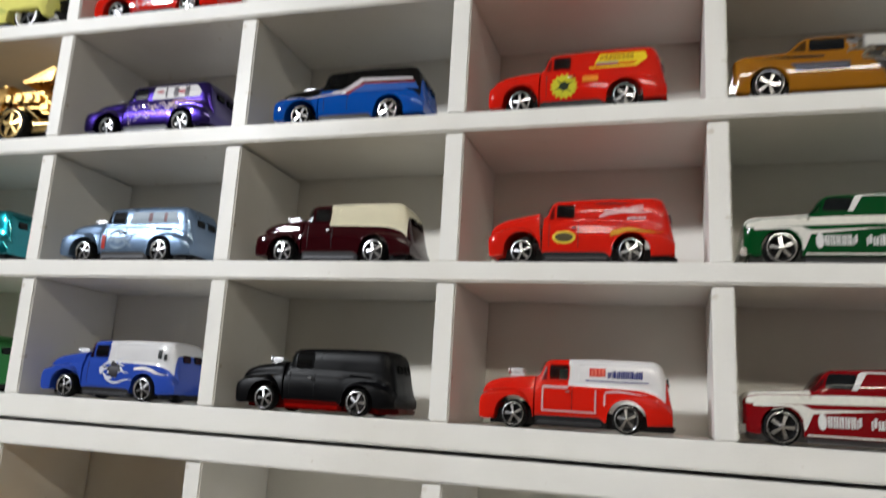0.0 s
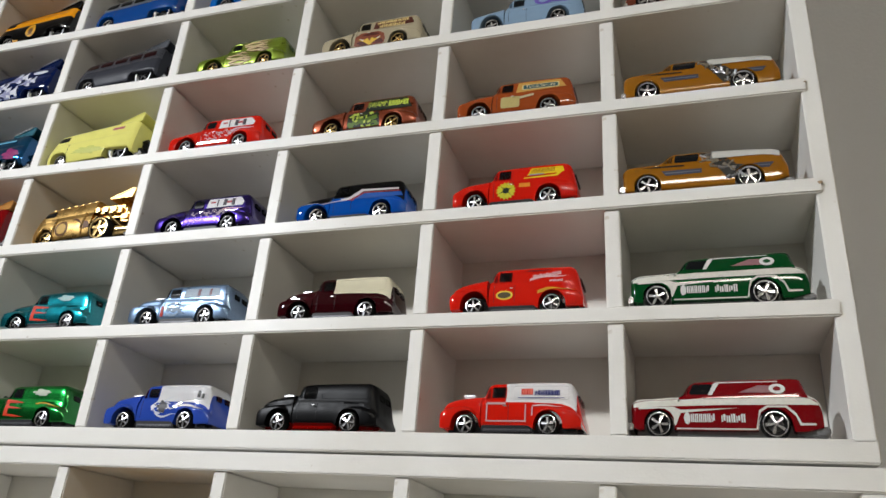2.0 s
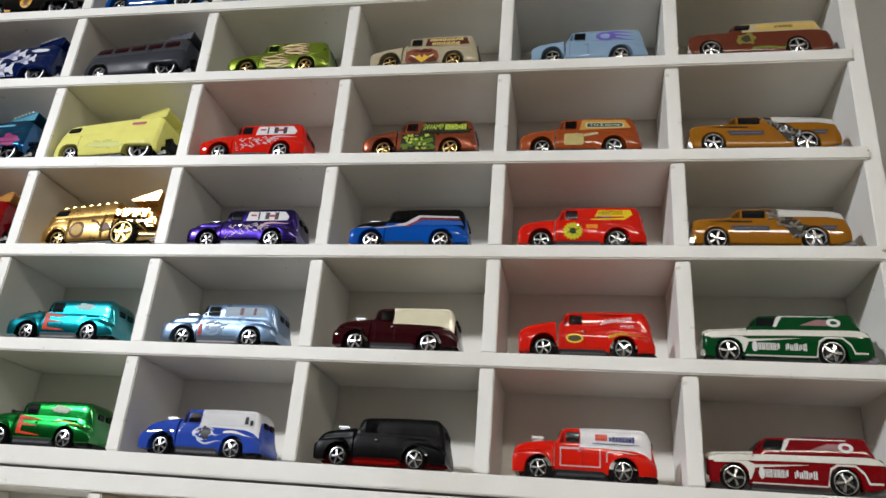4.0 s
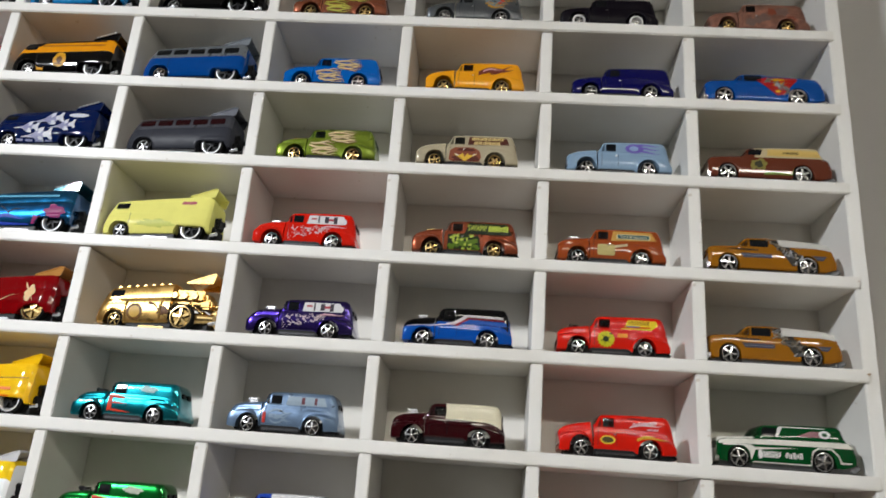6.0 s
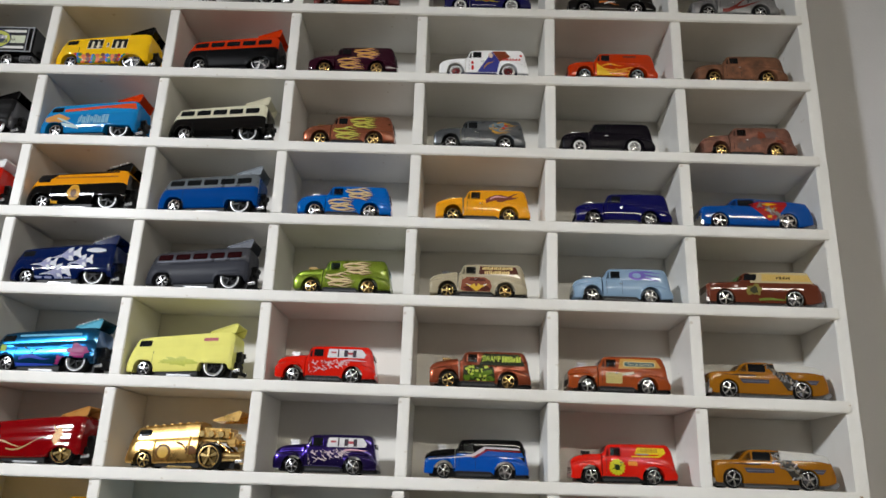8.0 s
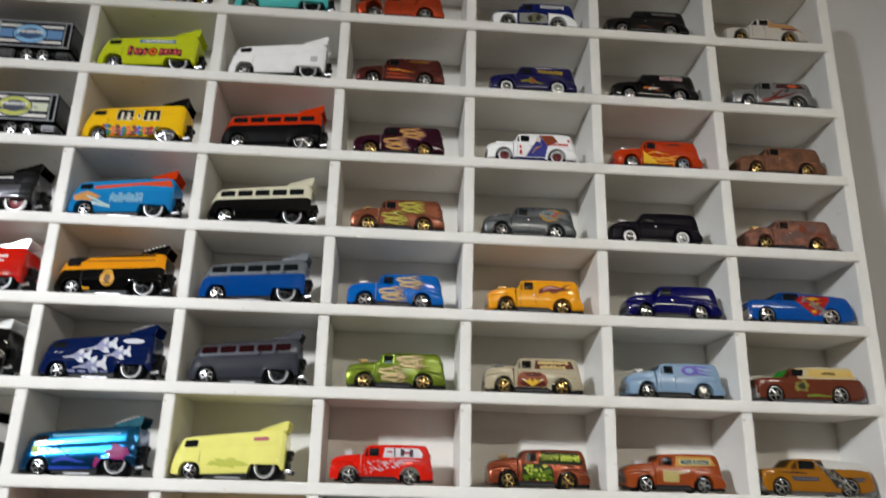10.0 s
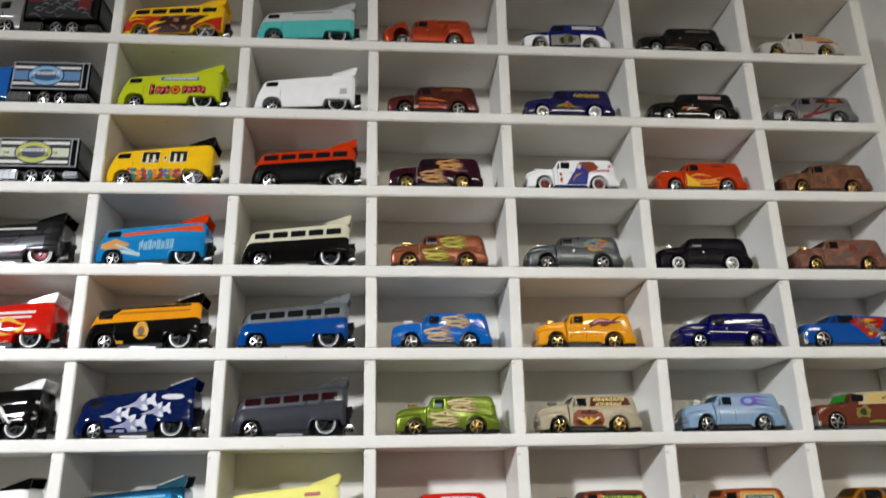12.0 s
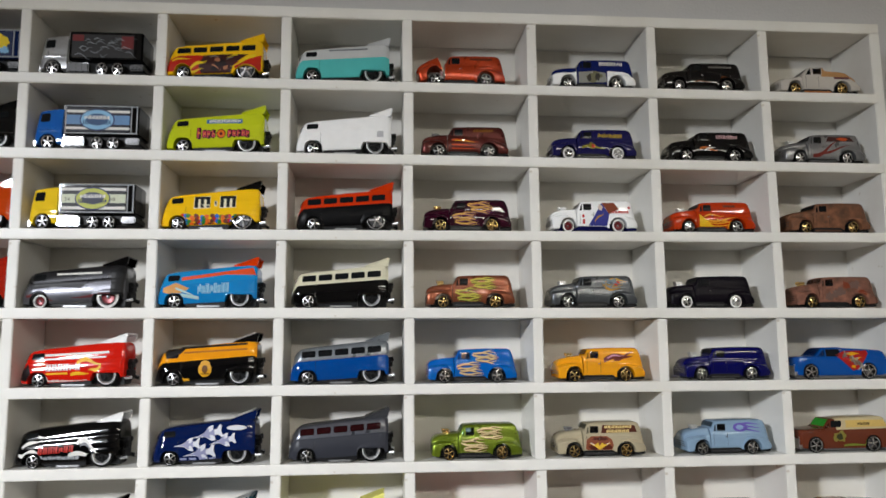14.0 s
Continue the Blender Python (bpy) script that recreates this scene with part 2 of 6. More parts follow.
def ceiling_light():
    ob = thing("ceiling_light", pose(0.35, -1.35, CEIL), "slim ceiling batten light with a white diffuser", "lamp")
    bm = bmesh.new()
    box(bm, -0.62, 0.62, -0.08, 0.08, -0.05, -0.001, 0.006)
    part("housing", bm, WHITE, ob)
    bm = bmesh.new()
    box(bm, -0.58, 0.58, -0.052, 0.052, -0.062, -0.05, 0.004)
    part("diffuser", bm, glow("diffuser_light", PANEL_COLOUR, PANEL_GLOW), ob)


spot_lamp()
ceiling_light()


# ---- toy vehicles ----
MM = 0.001


def smooth_table(table, length, width=1.6):
    xs = np.arange(0, length + 0.2, 0.2)
    xp, fp = zip(*table)
    v = np.interp(xs, xp, fp)
    k = max(1, int(width / 0.2))
    pad = np.pad(v, k, mode="edge")
    out = np.convolve(pad, np.ones(2 * k + 1) / (2 * k + 1), mode="valid")
    blend = np.clip(np.minimum(xs, length - xs) / width, 0, 1)
    return xs, out * blend + v * (1 - blend)


class Form:
    """The shape of a die-cast body, in millimetres from its nose: heights and half widths along its length."""

    def __init__(self, length, top, belt, low, up, roof, floor, arches, width=1.6, edge=2.6, belly=0.2, fenders=(), swell=0.0, soft=2.2):
        self.length, self.arches, self.edge, self.belly, self.swell, self.soft, self.known = length, arches, edge, belly, swell, soft, {}
        self.t = {k: smooth_table(v, length, width) for k, v in dict(top=top, belt=belt, low=low, up=up, roof=roof, floor=floor).items()}
        self.fenders = [smooth_table(v, length, 0.8) for v in fenders]

    def at(self, key, x):
        return float(np.interp(x, *self.t[key]))

    def base(self, x):
        z = self.at("floor", x)
        for cx, cz, r, *lid in self.arches:
            if abs(x - cx) < r:
                z = max(z, min([cz + math.sqrt(r * r - (x - cx) ** 2)] + lid))
        return z

    def fender(self, x, z):
        """How far the wings swell out of the side at this place."""
        out = 0.0
        for xs, tops in self.fenders:
            crown = float(np.interp(x, xs, tops))
            slope = (float(np.interp(x + 0.2, xs, tops)) - float(np.interp(x - 0.2, xs, tops))) / 0.4
            u = min(1.0, max(0.0, (crown - z) / math.sqrt(1 + slope * slope) / self.soft))
            out = max(out, math.sin(u * math.pi / 2) ** 0.8)
        return out * self.swell

    LOWER = (0.0, 0.03, 0.09, 0.17, 0.26, 0.35, 0.44, 0.53, 0.62, 0.71, 0.80, 0.88)

    def ring(self, x):
        x = round(x, 2)
        if x not in self.known:
            self.known[x] = self.section(x)
        return self.known[x]

    def section(self, x):
        zb = self.base(x)
        zf = max(self.at("belt", x), zb + 1.2)
        top = max(self.at("top", x), zf + 0.6)
        wl, wu, wr = self.at("low", x), self.at("up", x), self.at("roof", x)
        k = top - zf
        r = min(self.edge, 0.5 * k)
        h = zf - zb
        floor = self.at("floor", x)
        pts = [(wl - 2.6 + self.fender(x, zb), zb)]
        for u in self.LOWER:
            z = zb + u * (h - 0.5)
            v = (z - floor) / max(1.0, zf - floor)
            tuck = 0.35 * (1 - u / 0.05) if u < 0.05 else 0.0
            pts.append((wl - 0.25 + self.belly * math.sin(math.pi * min(1, max(0, v))) - 0.35 * v ** 4 + self.fender(x, z) - tuck, z))
        pts.append((wl - 0.75 if wl - wu > 0.8 else (wl + wu) / 2 + 0.05, zf - 0.15))
        return pts + [(wu + 0.15, zf + 0.12), (wu, zf + 0.14 * k + 0.1), (0.62 * wu + 0.38 * wr + 0.25, zf + 0.45 * k), (wr + 0.12, top - r), (wr - 0.28 * r, top - 0.33 * r), (wr - 0.85 * r, top - 0.07 * r), (0.5 * wr, top + 0.12), (0, top + 0.2)]

    BELT = 14

    def side(self, x, z):
        pts = self.ring(min(max(x, 0), self.length))[1:20]
        return float(np.interp(z, [p[1] for p in pts], [p[0] for p in pts]))

    def stations(self, x0, x1):
        xs = set(np.linspace(x0, x1, max(6, int((x1 - x0) / 1.0))).round(2))
        for a in (0.4, 0.9, 1.6, 2.4):
            xs |= {a, self.length - a}
        xs |= set(np.arange(18, 28, 0.5).round(2)) if self.length > 30 else set()
        xs |= set(np.arange(15, 20, 0.4).round(2)) | set(np.arange(43.2, 50, 0.4).round(2)) if self.fenders else set()
        for cx, cz, r, *_ in self.arches:
            xs |= {round(cx + r * math.cos(a), 2) for a in np.linspace(0, math.pi, 15)}
        return sorted(x for x in xs if x0 <= x <= x1)

    def shell(self, x0, x1, zone=None, hole=None):
        """One mesh from x0 to x1. zone(x, above_belt) picks the material; hole: the stretch with a window opening on either side."""
        bm = bmesh.new()
        rows = []
        xs = sorted(set(self.stations(x0, x1)) | set(hole or ()))
        for x in xs:
            half = self.ring(x)
            pts = [(x, -y, z) for y, z in half] + [(x, y, z) for y, z in half[-2::-1]]
            rows.append([bm.verts.new(Vector(p) * MM) for p in pts])
        n = len(rows[0])
        for i, (p, q) in enumerate(zip(rows, rows[1:])):
            for k in range(n):
                if hole and hole[0] <= xs[i] < hole[1] and k in (15, 16, n - 18, n - 17):
                    continue
                f = bm.faces.new([p[k], q[k], q[(k + 1) % n], p[(k + 1) % n]])
                if zone:
                    above = self.BELT - 1 <= k < n - self.BELT and k != n - 1
                    f.material_index = zone((xs[i] + xs[i + 1]) / 2, above)
        for row, x in ((rows[0][::-1], x0), (rows[-1], x1)):
            f = bm.faces.new(row)
            if zone:
                f.material_index = zone(x, False)
        return bm


VAN_BELT = [(0, 10.6), (0.6, 11.8), (3.5, 12.9), (10, 13.4), (15, 13.3), (18, 13.6), (19.6, 14.2), (20.4, 15.2), (22, 15.4), (44, 15.2), (58, 14.6), (63, 13.2), (66.4, 10.4), (68, 7.8)]
VAN_LOW = [(0, 10.8), (0.7, 11.4), (3.0, 11.8), (8, 11.8), (60, 11.8), (64.5, 11.4), (68, 10.2)]
VAN_UP = [(0, 8.2), (3, 9.0), (10, 9.5), (18, 10.0), (19.8, 10.3), (21, 11.3), (62, 11.3), (65, 10.9), (68, 9.8)]
VAN_FLOOR = [(0, 3.2), (1.5, 2.6), (6, 2.8), (18.4, 3.2), (20, 4.6), (22, 4.8), (43.4, 4.8), (45, 3.2), (60, 3.2), (68, 3.6)]
VAN_ARCH = [(12.6, 4.2, 6.7), (52.6, 4.2, 7.0)]
VAN_FENDERS = [[(0, 11.2), (1.5, 12.2), (4, 12.8), (9, 13.2), (13, 13.0), (15.5, 12.0), (17.4, 10.0), (18.6, 7.0), (19.3, 3.0), (19.7, -3), (20.4, -9), (68, -9)],
               [(0, -9), (43.6, -9), (44.4, -2), (44.9, 3.0), (45.6, 7.0), (47.2, 10.2), (49.8, 12.0), (54, 12.7), (60, 12.3), (65, 11.0), (68, 9.6)]]
PANEL = Form(68, [(0, 12.8), (0.6, 14.2), (2, 15.6), (6, 16.9), (12, 17.7), (20.4, 18.3), (21.4, 18.5), (22.4, 21.0), (23.2, 23.0), (24.8, 23.9), (33, 24.3), (45, 24.6), (61.6, 24.5), (63.6, 23.6), (65.0, 21.4), (66.2, 17.0), (67.1, 12.2), (67.7, 9.0), (68, 7.8)],
             VAN_BELT, VAN_LOW, VAN_UP,
             [(0, 8.4), (4, 9.2), (19, 9.6), (21.4, 10.2), (24, 10.6), (60, 10.7), (64, 10.3), (68, 9.4)],
             VAN_FLOOR, VAN_ARCH, 1.0, 1.7, 0.5, VAN_FENDERS, 2.5, 1.5)
PICKUP = Form(68, [(0, 10.6), (0.8, 12.6), (2.6, 13.8), (8, 14.4), (14, 15.2), (18.5, 16.0), (19.6, 16.4), (25.6, 22.2), (27.2, 23.4), (37.6, 23.4), (38.6, 22.6), (39.2, 20.6), (40, 20.4), (52, 19.8), (58, 18.8), (61.4, 16.6), (65, 15.4), (67, 13.0), (68, 7)],
              VAN_BELT, VAN_LOW, VAN_UP,
              [(0, 6.0), (4, 7.0), (18, 8.2), (21, 9.6), (24, 10.6), (34, 10.6), (36, 11.4), (57, 11.4), (62, 10.6), (68, 9.4)],
              VAN_FLOOR, VAN_ARCH, 1.0, 1.7, 0.5, VAN_FENDERS, 2.5, 1.5)
BUS_LINES = (73, [(0, 9), (0.8, 13.4), (2.6, 18.2), (5.2, 22.8), (7.4, 24.6), (15, 26.0), (40, 28.7), (57, 30.3), (69.5, 31.3), (71.8, 30.4), (73, 28.4)],
           [(0, 7.6), (2, 12.6), (5, 16.0), (20, 17.2), (71, 21.0), (73, 19.5)],
           [(0, 9.6), (1.4, 12.0), (4, 13.4), (8, 14.1), (66, 14.3), (71, 13.6), (73, 12.4)],
           [(0, 8.4), (1.4, 10.8), (4, 12.5), (8, 13.4), (66, 13.6), (71, 12.9), (73, 12.0)],
           [(0, 6), (4, 9.8), (8, 11.4), (66, 11.8), (73, 10.8)],
           [(0, 2.8), (6, 2.6), (18, 3.0), (30, 3.5), (50, 4.6), (56, 5.0), (68, 6.2), (73, 7.0)])
BUS_FENDERS = [[(0, -9), (3.6, -9), (4.6, 3), (6.4, 8.6), (9.4, 11), (13.2, 11.6), (17, 10.6), (19.6, 8), (21.4, 3), (22.4, -9), (73, -9)],
               [(0, -9), (46.6, -9), (47.8, 3), (49.6, 8.6), (52.4, 11.4), (57, 12.6), (66, 13.2), (73, 12.6)]]
BUS = Form(*BUS_LINES, [(13.2, 4.0, 6.4), (61.0, 0.9, 10.4)], 1.0, 1.7, 1.0, BUS_FENDERS, 0.5, 0.9)
LOW_BUS = Form(*BUS_LINES, [(13.2, 4.0, 6.9, 10.2), (60.6, 3.6, 10.8, 9.8)], 1.0, 1.7, 1.0, BUS_FENDERS, 0.5, 0.9)
WAGON = Form(77, [(0, 14.4), (0.5, 15.8), (3, 16.5), (10, 16.7), (20, 17.4), (21.6, 18.0), (24.8, 22.8), (27, 24.2), (45, 25.2), (66, 25.6), (69.6, 25.4), (70.8, 23.0), (72.0, 18.4), (74.6, 17.2), (76.4, 16.2), (77, 13)],
             [(0, 13.2), (0.8, 14.8), (5, 15.6), (20, 16.2), (30, 16.6), (70, 17.2), (75, 16.0), (76.4, 13.6), (77, 11)],
             [(0, 12.4), (1.4, 13.6), (8, 14.2), (65, 14.3), (74, 13.9), (77, 13)],
             [(0, 11.6), (3, 13.0), (20, 13.5), (24, 12.9), (66, 12.9), (74, 12.8), (77, 12)],
             [(0, 10.4), (4, 11.8), (19, 12.2), (23, 11.2), (30, 11.0), (66, 11.2), (73, 11.2), (77, 11)],
             [(0, 4.4), (3, 3.2), (70, 3.0), (74, 4.0), (77, 5)], [(11.8, 5.4, 6.4), (58.6, 5.6, 6.7)], 0.9, 1.6)
FASTBACK = Form(77, [(0, 14.6), (0.5, 16.0), (3, 16.8), (10, 17.1), (17, 17.4), (18.0, 17.6), (22.8, 22.4), (25, 23.6), (38, 23.9), (42, 23.3), (60, 22.4), (72, 21.4), (74.6, 20.2), (76.0, 16), (77, 11)],
                [(0, 13.4), (0.8, 15.2), (5, 15.9), (20, 16.1), (30, 16.2), (66, 16.3), (74, 15.2), (76.2, 13.4), (77, 11)],
                [(0, 12.2), (1.6, 13.5), (10, 14.1), (65, 14.2), (74, 13.8), (77, 12.8)],
                [(0, 11.4), (4, 12.8), (18, 13.4), (23, 12.6), (66, 12.6), (74, 12.4), (77, 11.6)],
                [(0, 10), (4, 11.6), (17, 12.0), (22, 10.6), (30, 10.3), (64, 10.5), (73, 10.8), (77, 10.4)],
                [(0, 4.4), (3, 3.2), (70, 3.0), (74, 4.0), (77, 5)], [(12.0, 5.4, 6.4), (59.5, 5.6, 6.7)], 0.9, 1.7)
CAB = Form(21, [(0, 17.5), (0.5, 22), (1.3, 26), (2.2, 28.2), (3.8, 29.4), (8, 30.0), (15, 30.8), (19, 31.2), (21, 31.0)],
           [(0, 10), (1.5, 14), (21, 14.4)], [(0, 12.2), (1.4, 13.4), (4, 14), (21, 14)],
           [(0, 11.6), (1.4, 12.8), (4, 13.4), (21, 13.6)], [(0, 9.5), (3, 10.8), (8, 11.6), (21, 12)],
           [(0, 4), (21, 4.4)], [(10.2, 4.6, 6.8)], 0.8)

WHEELS = {}


def wheel_meshes(radius, width, style):
    key = (radius, width, style)
    if key in WHEELS:
        return WHEELS[key]
    r, w = radius * MM, width * MM
    bm = bmesh.new()
    lathe(bm, [(-w * 0.16, r * 0.5), (-w * 0.2, r * 0.6), (-w * 0.45, r * 0.7), (-w * 0.49, r * 0.86), (-w * 0.42, r * 0.97), (-w * 0.25, r), (w * 0.3, r), (w * 0.45, r * 0.95), (w * 0.5, r * 0.7)])
    for f in bm.faces:
        c = f.calc_center_median()
        if style in ("white", "red") and c.y < -w * 0.43 and math.hypot(c.x, c.z) > r * 0.5:
            f.material_index = 1
        if style == "red" and c.y > -w * 0.3 and c.y < 0 and math.hypot(c.x, c.z) < r * 0.62:
            f.material_index = 2
    tyre = mesh_of("wheel", bm, [TYRE, WHITEWALL, REDCHROME])
    bm = bmesh.new()
    n, f0, lip = 24, -w * 0.5, {"ring": 0.79, "red": 0.78, "wide": 0.84, "white": 0.7}.get(style, 0.82)
    deep = {"ring": 0.16, "red": 0.16}.get(style, 0.12)
    rows = []
    for y, rad in ((f0 + 0.0001, lip + 0.02), (f0 - 0.00015, lip), (f0 - 0.0002, lip - 0.05), (f0 + 0.0003, lip - 0.05 - 0.5 * deep), (f0 + 0.0015, lip - 0.06 - deep)):
        rows.append([bm.verts.new((rad * r * math.cos(k * math.tau / n), y, rad * r * math.sin(k * math.tau / n))) for k in range(n)])
    for p, q in zip(rows, rows[1:]):
        for k in range(n):
            bm.faces.new([p[k], p[(k + 1) % n], q[(k + 1) % n], q[k]])
    if style in ("ring", "red"):
        lathe(bm, [(f0 + 0.0010, 0.02 * r), (f0 + 0.0011, 0.13 * r), (f0 + 0.0018, 0.17 * r)], 14)
    if style != "red":
        for s in range(5):
            turn = Matrix.Rotation(s * math.tau / 5 + 0.3, 4, "Y")
            outer = (lip - 0.1) * r
            w0, w1, back = (0.07 * r, 0.115 * r, 0.0014) if style != "ring" else (0.05 * r, 0.09 * r, 0.0017)
            front = [(-w0, f0 + 0.0003, 0.08 * r), (w0, f0 + 0.0003, 0.08 * r), (w1, f0 + 0.0007, outer), (-w1, f0 + 0.0007, outer)]
            a = [bm.verts.new(turn @ Vector(p)) for p in front]
            b = [bm.verts.new(turn @ Vector((p[0] * 0.8, f0 + back, p[2]))) for p in front]
            bm.faces.new(a)
            for k in range(4):
                bm.faces.new([a[k], b[k], b[(k + 1) % 4], a[(k + 1) % 4]])
        if style != "ring":
            lathe(bm, [(f0 + 0.0017, 0.05 * r), (f0 + 0.0018, (lip - 0.06) * r), (f0 + 0.0021, (lip - 0.05) * r)], 16)
        if style != "ring":
            lathe(bm, [(f0 - 0.0003, 0.06 * r), (f0 - 0.0002, 0.15 * r), (f0 + 0.0006, 0.2 * r)], 14)
    # Deep rim faces take slot 1, in most styles metal darkened as painted shade.
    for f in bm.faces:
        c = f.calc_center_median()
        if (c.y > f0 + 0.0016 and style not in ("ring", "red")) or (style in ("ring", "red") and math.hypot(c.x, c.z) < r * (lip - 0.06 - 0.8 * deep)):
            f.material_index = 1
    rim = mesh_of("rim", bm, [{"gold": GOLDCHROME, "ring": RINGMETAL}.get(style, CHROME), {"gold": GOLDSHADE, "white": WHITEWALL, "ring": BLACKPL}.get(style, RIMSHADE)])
    WHEELS[key] = tyre, rim
    return WHEELS[key]


def add_wheel(car, x, z, y, radius, width, style, turn):
    """One wheel with its rim; y < 0 is the side towards the room."""
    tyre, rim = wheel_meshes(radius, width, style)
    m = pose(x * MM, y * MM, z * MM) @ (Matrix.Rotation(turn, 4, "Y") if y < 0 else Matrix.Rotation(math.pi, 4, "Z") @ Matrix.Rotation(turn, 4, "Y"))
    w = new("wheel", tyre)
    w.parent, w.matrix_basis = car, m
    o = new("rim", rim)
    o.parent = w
    if style == "gold":
        tagged(o, "gold plated rim")


def split_tris(tris, limit):
    out, work = [], list(tris)
    while work:
        a, b, c = work.pop()
        e = [math.dist(a, b), math.dist(b, c), math.dist(c, a)]
        k = e.index(max(e))
        if e[k] <= limit:
            out.append((a, b, c))
            continue
        if k == 1:
            a, b, c = b, c, a
        elif k == 2:
            a, b, c = c, a, b
        m = ((a[0] + b[0]) / 2, (a[1] + b[1]) / 2)
        work += [(a, m, c), (m, b, c)]
    return out


def tessellate(poly):
    from mathutils.geometry import tessellate_polygon
    vs = [Vector((p[0], p[1], 0)) for p in poly]
    return [tuple(poly[i] for i in t) for t in tessellate_polygon([vs])]


def decal(form, car, polys, material, lift=0.1, name="print", both=False, label="", fine=1.2):
    """Thin prints or panes that follow the body's side: a part for each piece, a crowd of tiny ones as one part."""
    if len(polys) <= 14:
        for poly in polys:
            decal_sheet(form, car, [poly], material, lift, name, both, label, fine)
    else:
        decal_sheet(form, car, polys, material, lift, name, both, label, fine)


def decal_sheet(form, car, polys, material, lift=0.1, name="print", both=False, label="", fine=1.2):
    """Flat shapes in (mm from nose, mm of height) laid on the side of the body; both: on either side, each a part of its own."""
    tris = [t for poly in polys for t in split_tris(tessellate(poly), fine)]
    for sign in (-1, 1) if both else (-1,):
        bm = bmesh.new()
        known = {}
        for tri in tris:
            vs = []
            for x, z in tri:
                if isinstance(form, Form):
                    z = max(z, form.base(min(max(x, 0), form.length)) + 0.3)
                key = (round(x, 3), round(z, 3))
                if key not in known:
                    known[key] = bm.verts.new(Vector((x, sign * (form.side(x, z) + lift + 0.06), z)) * MM)
                vs.append(known[key])
            if len(set(vs)) == 3 and not bm.faces.get(vs):
                bm.faces.new(vs)
        ob = part(name, bm, material, car, label)
    return ob


def rect(x0, z0, x1, z1, slant=0.0):
    return [(x0, z0), (x1, z0 + slant), (x1, z1 + slant), (x0, z1)]


def round_rect(x0, z0, x1, z1, r=0.8, slant=0.0, lean=0.0):
    out = []
    for cx, cz, a0 in ((x1 - r, z1 - r, 0), (x0 + r, z1 - r, 90), (x0 + r, z0 + r, 180), (x1 - r, z0 + r, 270)):
        for a in (0, 45, 90):
            x, z = cx + r * math.cos(radians(a0 + a)), cz + r * math.sin(radians(a0 + a))
            out.append((x + lean * (z - z0), z + slant * (x - x0)))
    return out


def oval(cx, cz, rx, rz, n=20):
    return [(cx + rx * math.cos(k * math.tau / n), cz + rz * math.sin(k * math.tau / n)) for k in range(n)]


def blotch(cx, cz, rx, rz, seed, n=18, rough=0.45):
    rnd = random.Random(seed)
    return [(cx + rx * s * math.cos(k * math.tau / n), cz + rz * s * math.sin(k * math.tau / n)) for k in range(n) for s in [1 - rough * rnd.random()]]


def tongue(x, z, dx, dz, w, curl):
    """One flame lick from (x, z) to (x + dx, z + dz)."""
    up, dn = [], []
    for k in range(13):
        u = k / 12
        cx, cz = x + dx * u, z + dz * u + curl * math.sin(u * math.pi * 1.7)
        half = w * (1 - u) ** 0.75 * (0.65 + 0.5 * math.sin(u * math.pi)) / 2
        up.append((cx, cz + half))
        dn.append((cx, cz - half))
    return up + dn[-2::-1]


def flames(x, z, length, height, seed):
    """A hot-rod flame: a bulb at the front with long waving licks."""
    rnd = random.Random(seed)
    out = [blotch(x + 0.12 * length, z, 0.1 * length, 0.3 * height, seed, 16, 0.35)]
    for k in range(5):
        u = k / 4 - 0.5
        out.append(tongue(x + length * rnd.uniform(0.05, 0.25), z + height * u * 0.9, length * rnd.uniform(0.5, 0.95), height * (u * 0.35 + rnd.uniform(-0.1, 0.1)), 1.5 * rnd.uniform(0.8, 1.2), rnd.choice((-1, 1)) * rnd.uniform(0.7, 1.5)))
    for k in range(3):
        out.append(tongue(x + length * rnd.uniform(0.3, 0.6), z + height * rnd.uniform(-0.4, 0.4), length * 0.3, rnd.choice((-1, 1)) * 1.6, 1.2, rnd.choice((-1, 1)) * 0.7))
    return out


def bars(x0, z0, x1, z1, n, seed=1, slant=0.0):
    """Plain bars in place of lettering."""
    rnd = random.Random(seed)
    out, step = [], (x1 - x0) / n
    for k in range(n):
        a = x0 + k * step
        s = slant * (k + 0.5) / n
        cut = 0.2 * (z1 - z0) if rnd.random() < 0.4 else 0
        b = rnd.uniform(0.3, 0.42)
        out.append(rect(a + 0.06 * step, z0 + s, a + b * step, z1 + s - cut))
        out.append(rect(a + (b + 0.13) * step, z0 + s + (cut if rnd.random() < 0.5 else 0), a + 0.86 * step, z1 + s - (0 if rnd.random() < 0.6 else cut)))
    return out


def letters(form, car, text, x0, z0, height, width, material, slant=0.0, lift=0.22):
    """Printed words that can be read on the toy's side."""
    cu = bpy.data.curves.new("letters", "FONT")
    cu.body, cu.size = text, 1.0
    ob = bpy.data.objects.new("letters_tmp", cu)
    scene.collection.objects.link(ob)
    me = bpy.data.meshes.new_from_object(ob.evaluated_get(bpy.context.evaluated_depsgraph_get()))
    bpy.data.objects.remove(ob)
    xs = [v.co.x for v in me.vertices]
    ys = [v.co.y for v in me.vertices]
    sx, sz = width / (max(xs) - min(xs)), height / (max(ys) - min(ys))
    for v in me.vertices:
        x = x0 + (v.co.x - min(xs)) * sx
        z = z0 + (v.co.y - min(ys)) * sz + slant * (x - x0)
        v.co = Vector((x, -(form.side(x, z) + lift), z)) * MM
    me.materials.append(material)
    o = new("lettering", me)
    o.parent = car
    return o


